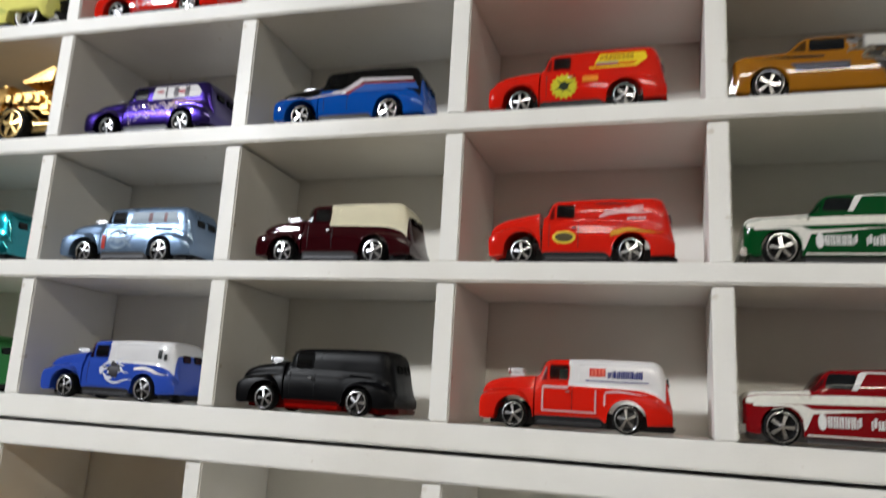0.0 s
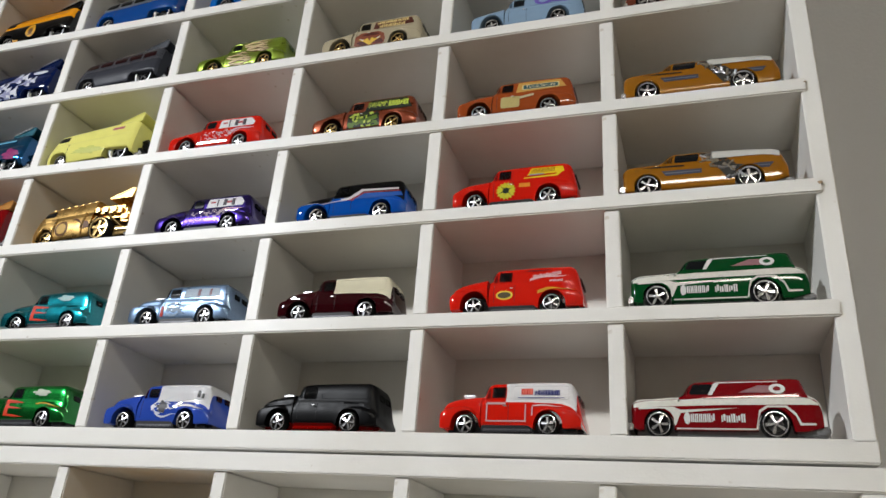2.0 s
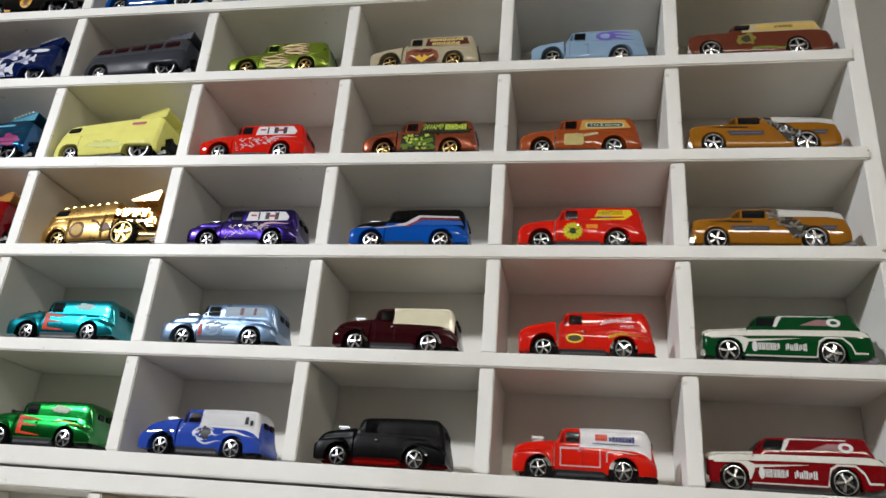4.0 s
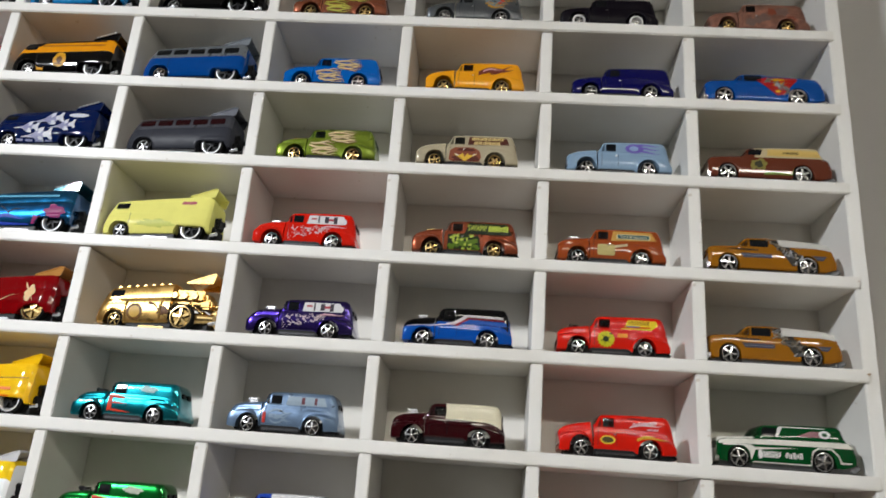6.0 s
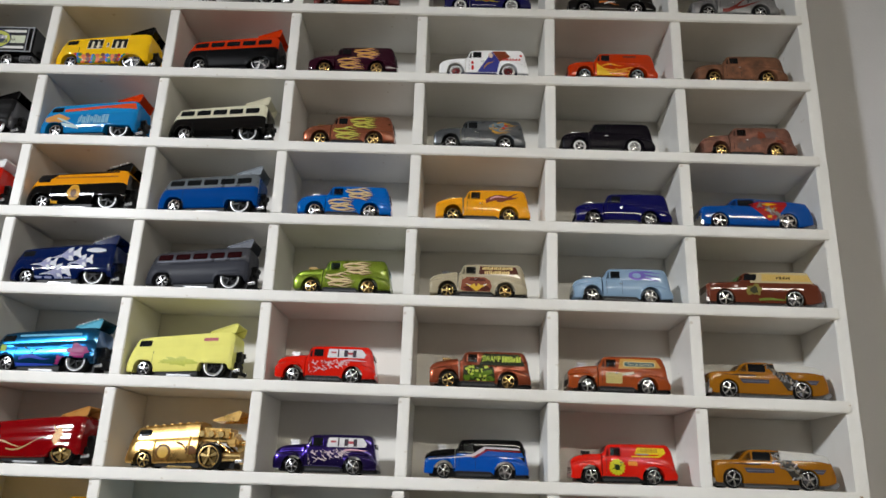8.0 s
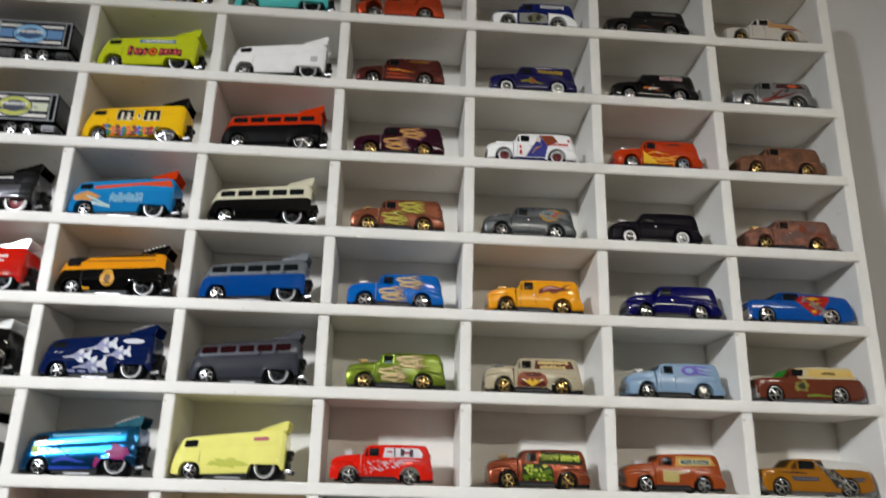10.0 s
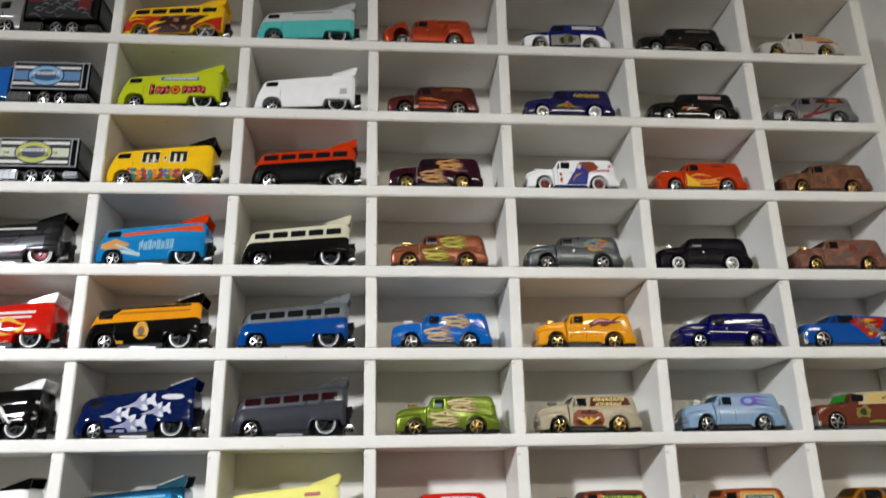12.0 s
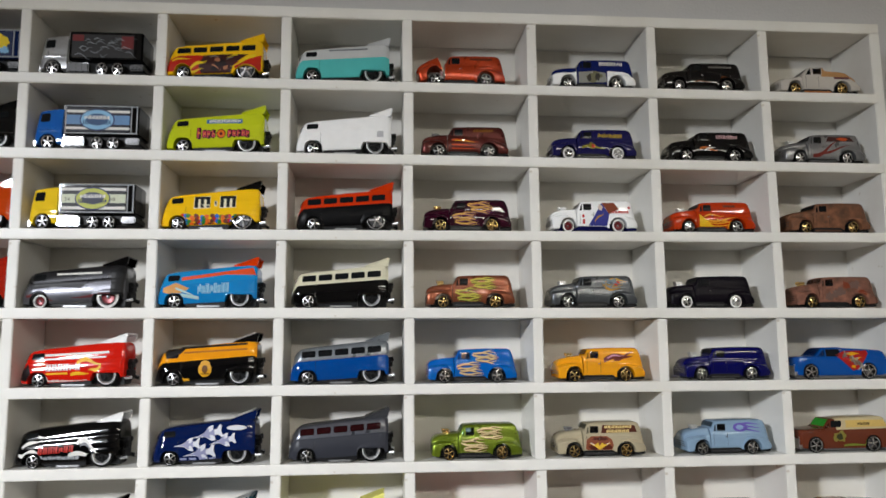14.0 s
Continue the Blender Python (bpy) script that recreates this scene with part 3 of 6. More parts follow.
def windshield(form, car, x0, x1, half, mat, name="windshield"):
    bm = bmesh.new()
    grid = []
    for i in range(6):
        x = x0 + (x1 - x0) * i / 5
        z = form.at("top", x)
        w = min(half, form.at("roof", x) - 0.6)
        lift = 0.3 if x1 > x0 else -0.3
        grid.append([bm.verts.new(Vector((x - lift, w * k / 3, z + 0.32)) * MM) for k in range(-3, 4)])
    for p, q in zip(grid, grid[1:]):
        for k in range(6):
            bm.faces.new([p[k], p[k + 1], q[k + 1], q[k]])
    part(name, bm, mat, car)


def blower(car, x, z, mat, tall=0.72):
    bm = bmesh.new()
    s = MM
    box(bm, (x - 2.8) * s, (x + 2.8) * s, -2.3 * s, 2.3 * s, (z - 1.2) * s, (z + 1.6 * tall) * s, 0.35 * s)
    for k in range(5):
        box(bm, (x - 2.6 + k * 1.1) * s, (x - 2.0 + k * 1.1) * s, -2.6 * s, 2.6 * s, (z - 0.4) * s, (z + 1.2 * tall) * s)
    box(bm, (x - 3.2) * s, (x + 2.4) * s, -2.7 * s, 2.7 * s, (z + 1.9 * tall) * s, (z + 3.9 * tall) * s, 0.6 * s)
    for y in (-1.5, 1.5):
        tube(bm, ((x - 3.6) * s, y * s, (z + 2.9 * tall) * s), ((x - 3.0) * s, y * s, (z + 2.9 * tall) * s), 1.15 * s, 12)
    part("blower", bm, mat, car, "plated supercharger standing out of the bonnet")


def front_details(form, car, light_y, light_z, light_x, grille_mat, bumper_mat, bumper_z=(3.2, 5.4)):
    for sy in (-1, 1):
        bm = bmesh.new()
        lathe(bm, [(-1.0 * MM, 0.4 * MM), (-0.8 * MM, 0.95 * MM), (0, 1.3 * MM), (1.2 * MM, 1.4 * MM)], 14)
        bmesh.ops.transform(bm, matrix=pose(light_x * MM, sy * light_y * MM, light_z * MM) @ Matrix.Rotation(-math.pi / 2, 4, "Z"), verts=bm.verts)
        part("headlight", bm, CHROME, car)
    bm = bmesh.new()
    w = form.at("low", 0.3) - 1.2
    for k in range(3):
        box(bm, -0.2 * MM, 0.5 * MM, -w * MM, w * MM, (bumper_z[1] + 0.5 + k * 1.5) * MM, (bumper_z[1] + 1.1 + k * 1.5) * MM, 0.1 * MM)
    if grille_mat is CHROME:
        box(bm, -0.3 * MM, 0.4 * MM, -w * 0.95 * MM, w * 0.95 * MM, bumper_z[1] * MM, (bumper_z[1] + 4.2) * MM)
    part("grille", bm, grille_mat, car)
    bm = bmesh.new()
    w = form.at("low", 1.5)
    ahead = 0.25 if bumper_mat is not CHROME else 0.5 if form is CAB else 1.3
    box(bm, -ahead * MM, 0.9 * MM, -w * MM, w * MM, bumper_z[0] * MM, bumper_z[1] * MM, 0.3 * MM)
    part("front_bumper", bm, bumper_mat, car)


def rear_details(form, car, light_z, bumper_mat):
    L = form.length
    for sy in (-1, 1) if light_z else ():
        bm = bmesh.new()
        x = L - 1.2
        y = sy * (form.side(x, light_z) - 0.9)
        box(bm, (L - 1.6) * MM, (L + 0.25) * MM, (y - 0.7) * MM, (y + 0.7) * MM, (light_z - 1.2) * MM, (light_z + 1.2) * MM, 0.3 * MM)
        part("tail_light", bm, REDLENS, car)
    bm = bmesh.new()
    w = form.at("low", L - 1)
    box(bm, (L - 3.0) * MM, (L + 0.8) * MM, -(w - 0.6) * MM, (w - 0.6) * MM, 1.4 * MM, 3.6 * MM, 0.6 * MM)
    part("rear_bumper", bm, bumper_mat, car)


def underbody(form, car, mat, x0, x1, pipe=None, pipe_span=(21, 44), pipe_mat=None):
    bm = bmesh.new()
    box(bm, x0 * MM, x1 * MM, -8.6 * MM, 8.6 * MM, 1.3 * MM, 6.5 * MM, 0.4 * MM)
    box(bm, (x0 + 17.2) * MM, (x1 - 20.6) * MM, -11.2 * MM, 11.2 * MM, 1.4 * MM, 5.8 * MM, 0.4 * MM)
    box(bm, (x1 - 6.8) * MM, x1 * MM, -11.4 * MM, 11.4 * MM, 1.6 * MM, 4.6 * MM, 0.4 * MM)
    part("chassis", bm, mat, car)
    if pipe_mat:
        y = form.at("low", sum(pipe_span) / 2)
        for s in (-1, 1):
            bm = bmesh.new()
            a, b = sorted((s * (y - 0.1), s * (y - 3)))
            box(bm, pipe_span[0] * MM, pipe_span[1] * MM, a * MM, b * MM, 1.9 * MM, 3.3 * MM, 0.4 * MM)
            part("running_board", bm, SATIN if pipe_mat is CHROME else pipe_mat, car)


GROUP = "toy vehicles in the display case"


def place(row, col, nose, long=1.0, yaw=0.0, depth=0.0, z=None):
    """The pose of a toy: its nose so many millimetres right of the cell's edge, its near side close to the shelf's front."""
    x = COLS[col] + nose * MM
    tilt = -math.degrees(SHELF_TILT[row]) if z is None else 0.0
    return pose(x, FRONT + 0.0168 + depth * MM, (shelf_at(row, x) if z is None else z)) @ pose(0, 0, 0, 0, tilt, 0) @ pose(0, 0, 0, 0, 0, yaw) @ Matrix.Diagonal((long, 1.0, 1.035, 1.0))


def panel_van(row, col, nose, label, body, upper=None, wheels="chrome", blow=CHROME, pipe=CHROME, glass="dark", prints=(), open_hood=0.0, form=PANEL, lower_front=None, chassis=None, grille=None, bumper=None, yaw=0.0, upper_from=32.0, name="toy_panel_van", z=None, long=0.985, panel=True):
    """A hot-rod delivery van or pickup: body, hinged front clip, wheels, windows, blower and side prints."""
    rnd = random.Random(row * 31 + col * 7)
    car = thing(name, place(row, col, nose, long, yaw + rnd.uniform(-0.8, 0.8), z=z), label, "toy van" if form is PANEL else "toy pickup", GROUP)
    mats = [body, upper or body, lower_front or body]

    def zone(x, above):
        if above:
            return 1 if upper_from < x < (65.4 if form is PANEL else 99) else 0
        return 2 if (x < 20 or 45 < x) else 0

    hole = (25.0, 32.0) if form is PANEL else (29.0, 36.4)
    part("body", form.shell(20.1, 68, zone, None if glass == "dark" else hole), mats, car)
    clip = part("front_clip", form.shell(0, 19.55, zone), mats, car)
    if glass != "dark":
        bm = bmesh.new()
        box(bm, (hole[0] + 2) * MM, (hole[1] + 6) * MM, -9 * MM, 9 * MM, 6.5 * MM, 16.6 * MM, 1.2 * MM)
        box(bm, (hole[1] + 2) * MM, (hole[1] + 5) * MM, -9 * MM, 9 * MM, 15 * MM, 20 * MM, 1.0 * MM)
        part("seat", bm, REDSEAT if glass == "red" else BLACKPL, car)
    if form is PANEL and panel:
        for s in (-1, 1):
            bm = bmesh.new()
            edge = [Vector((x, s * (form.side(x, z) + 0.02), z)) * MM for x, z in round_rect(35.4, 16.5, 62.2, 22.6, 1.2)]
            for a, b in zip(edge, edge[1:] + edge[:1]):
                steps = [a.lerp(b, k / 6) for k in range(7)]
                for p, q in zip(steps, steps[1:]):
                    tube(bm, p, q, 0.13 * MM, 5, False)
            part("panel_moulding", bm, upper or body, car)
    if open_hood:
        pivot = Matrix.Translation(Vector((2, 0, 5)) * MM)
        clip.matrix_basis = pivot @ Matrix.Rotation(radians(-open_hood), 4, "Y") @ pivot.inverted()
        bm = bmesh.new()
        box(bm, 8 * MM, 19 * MM, -4 * MM, 4 * MM, 4 * MM, 13 * MM, 0.8 * MM)
        for k in range(4):
            for s in (-1, 1):
                tube(bm, ((9.5 + k * 2.4) * MM, s * 3.6 * MM, 11 * MM), ((9.5 + k * 2.4) * MM, s * 7.5 * MM, 8 * MM), 0.7 * MM, 8)
        part("engine", bm, GREYMETAL, car)
    glassm = WINDOWS[glass]
    pane = round_rect(25.0, 16.8, 32.0, 22.2, 0.7, lean=0.03) if form is PANEL else round_rect(29.0, 16.8, 36.4, 22.0, 0.6)
    decal(form, car, [pane], glassm, 0.1, "window", True, fine=0.9)
    for s in (-1, 1):
        bm = bmesh.new()
        edge = [Vector((x, s * (form.side(x, z) + 0.12), z)) * MM for x, z in pane]
        for a, b in zip(edge, edge[1:] + edge[:1]):
            tube(bm, a, b, 0.3 * MM, 6, False)
        part("window_frame", bm, upper if upper and upper_from < 20 else body, car)
    if form is PANEL:
        windshield(form, car, 21.7, 23.4, 9.6, glassm)
        decal(form, car, [[(22.4, 16.7), (24.3, 16.9), (24.3, 21.9), (23.3, 20.6)]], glassm, 0.1, "quarter_window", True, fine=0.9)
    else:
        windshield(form, car, 20.2, 25.6, 8.4, glassm)
        decal(form, car, [[(22.6, 16.6), (27.2, 16.6), (27.2, 21.8), (26.4, 21.4)]], TINT, 0.1, "quarter_window", True, fine=0.9)
    if form is PANEL:
        for s in (-1, 1):
            bm = bmesh.new()
            box(bm, -0.5 * MM, 0.35 * MM, -2.6 * MM, 2.6 * MM, -1.5 * MM, 1.5 * MM, 0.3 * MM)
            part("rear_window", bm, glassm, car).matrix_basis = pose(66.2 * MM, s * 4 * MM, 17.9 * MM, 0, -12, 0)
    if blow:
        blower(car, 11.6, 17.6, POLISH if blow is CHROME else blow, 0.55 if blow is BLACKPL else 0.8)
    front_details(form, car, 10.4, 10.2, 2.0, grille or BLACKPL, bumper or body)
    rear_details(form, car, 0, chassis or BLACKPL)
    underbody(form, car, chassis or BLACKPL, 3, 66, pipe_mat=pipe)
    for s in (-1, 1):
        bm = bmesh.new()
        box(bm, 31.2 * MM, 32.8 * MM, (s * 13.05 - 0.35) * MM, (s * 13.05 + 0.35) * MM, 12.9 * MM, 13.4 * MM, 0.1 * MM)
        part("door_handle", bm, CHROME, car)
    for s in (-1, 1):
        bm = bmesh.new()
        for x in (22.6, 33.4):
            for a, b in ((6.5, 9.5), (9.5, 12.5), (12.5, 15.2)):
                y0, y1 = form.side(x, a) * s, form.side(x, b) * s
                tube(bm, (x * MM, y0 * MM, a * MM), (x * MM, y1 * MM, b * MM), 0.14 * MM, 4, False)
        part("door_seam", bm, BLACKPL, car)
    r1, r2 = 4.75, 5.0
    st = wheels
    for y in (-1, 1):
        add_wheel(car, 12.6, r1, y * 11.0, r1, 4.8, st, rnd.uniform(0, 6))
        add_wheel(car, 52.6, r2, y * 10.9, r2, 5.4, st, rnd.uniform(0, 6))
    lift = 0.10
    for spec in prints:
        if spec[0] == "text":
            letters(form, car, *spec[1:], lift=lift + 0.1)
        else:
            decal(form, car, spec[0], spec[1], lift)
        lift += 0.05
    return car


def machine_tail(car, mat):
    """Open plated works behind a shortened bus body: frame, boiler, springs, rods and roof rivets."""
    e = MM
    bm = bmesh.new()
    box(bm, 46 * e, 70 * e, -11.6 * e, 11.6 * e, 17.5 * e, 26 * e, 2.4 * e)
    box(bm, 66 * e, 73 * e, -10 * e, 10 * e, 15 * e, 21 * e, 1.4 * e)
    part("boiler", bm, mat, car)
    for s in (-1, 1):
        for x in (49.5, 56, 62.5):
            bm = bmesh.new()
            tube(bm, (x * e, s * 11.2 * e, 22 * e), (x * e, s * 12.9 * e, 22 * e), 2.5 * e, 14, True, 1.9 * e)
            part("valve_cap", bm, GOLDCHROME, car)
        bm = bmesh.new()
        tube(bm, (64 * e, s * 8.4 * e, 8.6 * e), (76 * e, s * 8.8 * e, 8.8 * e), 3.6 * e, 16, True, 2.6 * e)
        part("exhaust_drum", bm, GOLDCHROME, car)
        for a, b in (((44, 12.6, 9), (51, 13, 17.5)), ((60, 12, 17.5), (69, 10.6, 11))):
            bm = bmesh.new()
            tube(bm, (a[0] * e, s * a[1] * e, a[2] * e), (b[0] * e, s * b[1] * e, b[2] * e), 0.9 * e, 8)
            part("strut", bm, GOLDCHROME, car)
    for k in range(7):
        bm = bmesh.new()
        x = 12 + k * 5.4
        z = BUS.at("top", x)
        tube(bm, (x * e, -10.4 * e, (z - 0.6) * e), (x * e, 10.4 * e, (z - 0.6) * e), 1.25 * e, 10)
        part("roof_rib", bm, mat, car)
    for s in (-1, 1):
        for x, z0, z1 in ((20, 4, 17.4), (42.5, 5, 20)):
            bm = bmesh.new()
            for a, b in zip(np.linspace(z0, z1, 5), np.linspace(z0, z1, 5)[1:]):
                tube(bm, (x * e, s * (BUS.side(x, a) + 0.1) * e, a * e), (x * e, s * (BUS.side(x, b) + 0.1) * e, b * e), 0.7 * e, 6, False)
            part("body_band", bm, mat, car)


def drag_bus(row, col, nose, label, body, upper=None, wheels="chrome", windows=True, glass="dark", wing=None, prints=(), pipe=CHROME, engine=None, yaw=0.0, rear=(60.4, 8.2, 10.5), z=None, ribs=False, long=0.99, cut=73):
    rnd = random.Random(row * 17 + col * 5)
    car = thing("toy_bus", place(row, col, nose, long, yaw + rnd.uniform(-0.6, 0.6), z=z), label, "toy bus", GROUP)
    mats = [body, upper or body]
    form = BUS if wheels in ("wide", "gold") else LOW_BUS
    part("body", form.shell(0, cut, lambda x, above: 1 if above else 0), mats, car)
    glassm = TINT if glass != "red" else DARKRED
    if windows:
        for k in range(5):
            x = 8.4 + k * 12.2
            s = 18.6 + 0.073 * (x - 8)
            decal(form, car, [round_rect(x, s, x + 10.2, s + 4.5, 0.8, 0.07)], glassm, 0.1, "window", True)
    else:
        decal(form, car, [round_rect(8.0, 18.8, 16.6, 23.0, 0.9, 0.07)], glassm, 0.1, "window", True)
    windshield(form, car, 2.4, 5.4, 8.5, glassm)
    for sy in (-1, 1):
        bm = bmesh.new()
        lathe(bm, [(-0.7 * MM, 0.6 * MM), (-0.5 * MM, 1.6 * MM), (0.6 * MM, 2.0 * MM)], 14)
        bmesh.ops.transform(bm, matrix=pose(0.9 * MM, sy * 8.6 * MM, 11.0 * MM) @ Matrix.Rotation(-math.pi / 2, 4, "Z"), verts=bm.verts)
        part("headlight", bm, CHROME, car)
    w = wing or upper or body
    if cut < 73:
        machine_tail(car, body)
    bm = bmesh.new()
    for sy in (-1, 1):
        pts = [(56, 30.0), (72.6, 30.6), (74.2, 36.6), (72.0, 36.0)]
        a = [bm.verts.new(Vector((x, sy * 11.0, z)) * MM) for x, z in pts]
        b = [bm.verts.new(Vector((x, sy * 9.9, z)) * MM) for x, z in pts]
        bm.faces.new(a)
        bm.faces.new(b[::-1])
        for k in range(4):
            bm.faces.new([a[k], a[(k + 1) % 4], b[(k + 1) % 4], b[k]])
    box(bm, 55.5 * MM, 74.6 * MM, -11.4 * MM, 11.4 * MM, 29.8 * MM, 30.9 * MM, 0.3 * MM,
        Matrix.Translation(Vector((55.5, 0, 30.2)) * MM) @ Matrix.Rotation(radians(-19.5), 4, "Y") @ Matrix.Translation(Vector((-55.5, 0, -30.2)) * MM))
    hatch = part("rear_wing", bm, w, car, "raised rear hatch wing")
    # Ribs across the wing, coloured white to paint in the highlights on them.
    for k in range(6) if ribs else ():
        bm = bmesh.new()
        box(bm, (58 + k * 2.6) * MM, (59 + k * 2.6) * MM, -11.6 * MM, 11.6 * MM, 30.8 * MM, 31.9 * MM, 0.2 * MM,
            Matrix.Translation(Vector((55.5, 0, 30.2)) * MM) @ Matrix.Rotation(radians(-19.5), 4, "Y") @ Matrix.Translation(Vector((-55.5, 0, -30.2)) * MM))
        part("glint_rib", bm, WHITEWALL, hatch)
    bm = bmesh.new()
    e = MM
    box(bm, 71 * e, 75 * e, -8 * e, 8 * e, 5 * e, 12 * e, 0.8 * e)
    box(bm, 72 * e, 76.2 * e, -5 * e, 5 * e, 12 * e, 19 * e, 0.8 * e)
    for sy in (-1, 1):
        tube(bm, (73 * e, sy * 7 * e, 7 * e), (77 * e, sy * 9.2 * e, 5 * e), 1.2 * e, 10)
        tube(bm, (73 * e, sy * 4 * e, 17 * e), (76.8 * e, sy * 4 * e, 17.6 * e), 1.7 * e, 12)
    part("engine", bm, engine or BLACKPL, car, "exposed rear engine")
    for sy in (-1, 1):
        bm = bmesh.new()
        tube(bm, (73 * e, sy * 9.4 * e, 6.0 * e), (77.5 * e, sy * 10.4 * e, 6.4 * e), 1.2 * e, 10)
        part("exhaust", bm, CHROME, car)
        bm = bmesh.new()
        box(bm, 29 * e, 46 * e, (sy * 12.2 - 1.2) * e, (sy * 12.2 + 1.2) * e, 0.7 * e, 2.0 * e, 0.5 * e)
        part("side_pipe", bm, GREYMETAL if pipe is CHROME else pipe, car)
    bm = bmesh.new()
    box(bm, 3 * e, 72 * e, -7.6 * e, 7.6 * e, 1.3 * e, 7 * e, 0.4 * e)
    box(bm, 6.4 * e, 20 * e, -8.4 * e, 8.4 * e, 2.4 * e, 10.6 * e, 0.4 * e)
    box(bm, 50 * e, 71 * e, -6.4 * e, 6.4 * e, 3.4 * e, 10.6 * e, 0.4 * e)
    box(bm, 21 * e, 50 * e, -12.6 * e, 12.6 * e, 1.2 * e, 5.4 * e, 0.4 * e)
    part("chassis", bm, BLACKPL, car)
    for s in (-1, 1):
        bm = bmesh.new()
        for x in (18.8,):
            for a, b in ((4, 8), (8, 12), (12, 16.8)):
                tube(bm, (x * e, form.side(x, a) * s * e, a * e), (x * e, form.side(x, b) * s * e, b * e), 0.14 * e, 4, False)
        part("door_seam", bm, BLACKPL, car)
    for y in (-1, 1):
        add_wheel(car, 13.2, 4.8, y * 11.2, 4.8, 4.6, "chrome" if wheels == "white" else wheels, rnd.uniform(0, 6))
        x, r, out = rear
        add_wheel(car, x, r, y * (out - 0.9 * (form is LOW_BUS)), r, 6.0, "ring" if wheels == "chrome" else wheels, rnd.uniform(0, 6))
    lift = 0.08
    for spec in prints:
        if spec[0] == "text":
            letters(form, car, *spec[1:], lift=lift + 0.1)
        else:
            decal(form, car, spec[0], spec[1], lift)
        lift += 0.05
    return car


def box_truck(row, col, nose, label, cab, boxmat, trim, panelmat, prints=(), z=None, long=0.93):
    """A cab-over box truck on six plated wheels."""
    rnd = random.Random(row + 90)
    e = MM
    car = thing("toy_truck", place(row, col, nose, long, rnd.uniform(-0.5, 0.5), z=z), label, "toy truck", GROUP)
    part("cab", CAB.shell(0, 21), cab, car)
    decal(CAB, car, [round_rect(3.6, 20.0, 11.2, 26.6, 1.0, 0.05)], TINT, 0.1, "window", True)
    windshield(CAB, car, 0.7, 3.2, 9.0, TINT)
    front_details(CAB, car, 10.2, 9.6, 0.6, CHROME, CHROME, (2.4, 6.2))
    bm = bmesh.new()
    box(bm, 22.2 * e, 80.5 * e, -14 * e, 13.4 * e, 11.4 * e, 33.2 * e, 1.0 * e)
    cargo = part("cargo_box", bm, boxmat, car)
    for s in (-1, 1):
        bm = bmesh.new()
        box(bm, 24.4 * e, 73.5 * e, (s * 13.8 - 0.4) * e, (s * 13.8 + 0.4) * e, 13.4 * e, 31.2 * e, 0.2 * e)
        part("side_panel", bm, panelmat, car)
    for s in (-1, 1):
        bm = bmesh.new()
        for x in (23.2, 74.2, 78.6):
            box(bm, x * e, (x + 0.9) * e, (s * 13.8 - 0.6) * e, (s * 13.8 + 0.6) * e, 12.2 * e, 32.4 * e, 0.2 * e)
        for h in (12.0, 31.8):
            box(bm, 23 * e, 79.6 * e, (s * 13.8 - 0.6) * e, (s * 13.8 + 0.6) * e, h * e, (h + 0.8) * e, 0.2 * e)
        part("box_trim", bm, trim, cargo)
    bm = bmesh.new()
    box(bm, 4 * e, 80 * e, -8 * e, 8 * e, 4 * e, 11.5 * e, 0.4 * e)
    part("chassis", bm, BLACKPL, car)
    for s in (-1, 1):
        bm = bmesh.new()
        box(bm, 20 * e, 38 * e, (s * 11 - 2.4) * e, (s * 11 + 2.6) * e, 2.4 * e, 10.2 * e, 1.0 * e)
        for k in range(3):
            box(bm, (23 + k * 4.6) * e, (23.5 + k * 4.6) * e, (s * 11 - 2.6) * e, (s * 11 + 2.8) * e, 2.2 * e, 10.4 * e)
        part("fuel_tank", bm, TANKMETAL, car)
    bm = bmesh.new()
    box(bm, 70 * e, 80.8 * e, -12.8 * e, 12.8 * e, 5.0 * e, 9.6 * e, 0.8 * e)
    for k in range(3):
        box(bm, (71.5 + k * 2.8) * e, (73.2 + k * 2.8) * e, -13.1 * e, 13.1 * e, 6.0 * e, 8.6 * e, 0.2 * e)
    part("rear_bumper", bm, TANKMETAL, car)
    bm = bmesh.new()
    for s in (-1, 1):
        tube(bm, (21.4 * e, s * 10.5 * e, 10 * e), (21.4 * e, s * 10.5 * e, 33.4 * e), 0.8 * e, 10)
    part("exhaust_stack", bm, CHROME, car)
    for y in (-1, 1):
        add_wheel(car, 10.2, 5.6, y * 11.6, 5.6, 5.0, "chrome", rnd.uniform(0, 6))
        add_wheel(car, 48.6, 5.2, y * 11.6, 5.2, 5.0, "chrome", rnd.uniform(0, 6))
        add_wheel(car, 61.0, 5.2, y * 11.6, 5.2, 5.0, "chrome", rnd.uniform(0, 6))

    class Flat:
        def side(self, x, z):
            return 14.45
    for k, (polys, mat) in enumerate(prints):
        decal(Flat(), car, [[(24.4 + (x - 24.4) * 1.1, 13.4 + (z - 13.4) * 1.06) for x, z in q] for q in polys], mat, 0.05 + 0.05 * k)
    return car


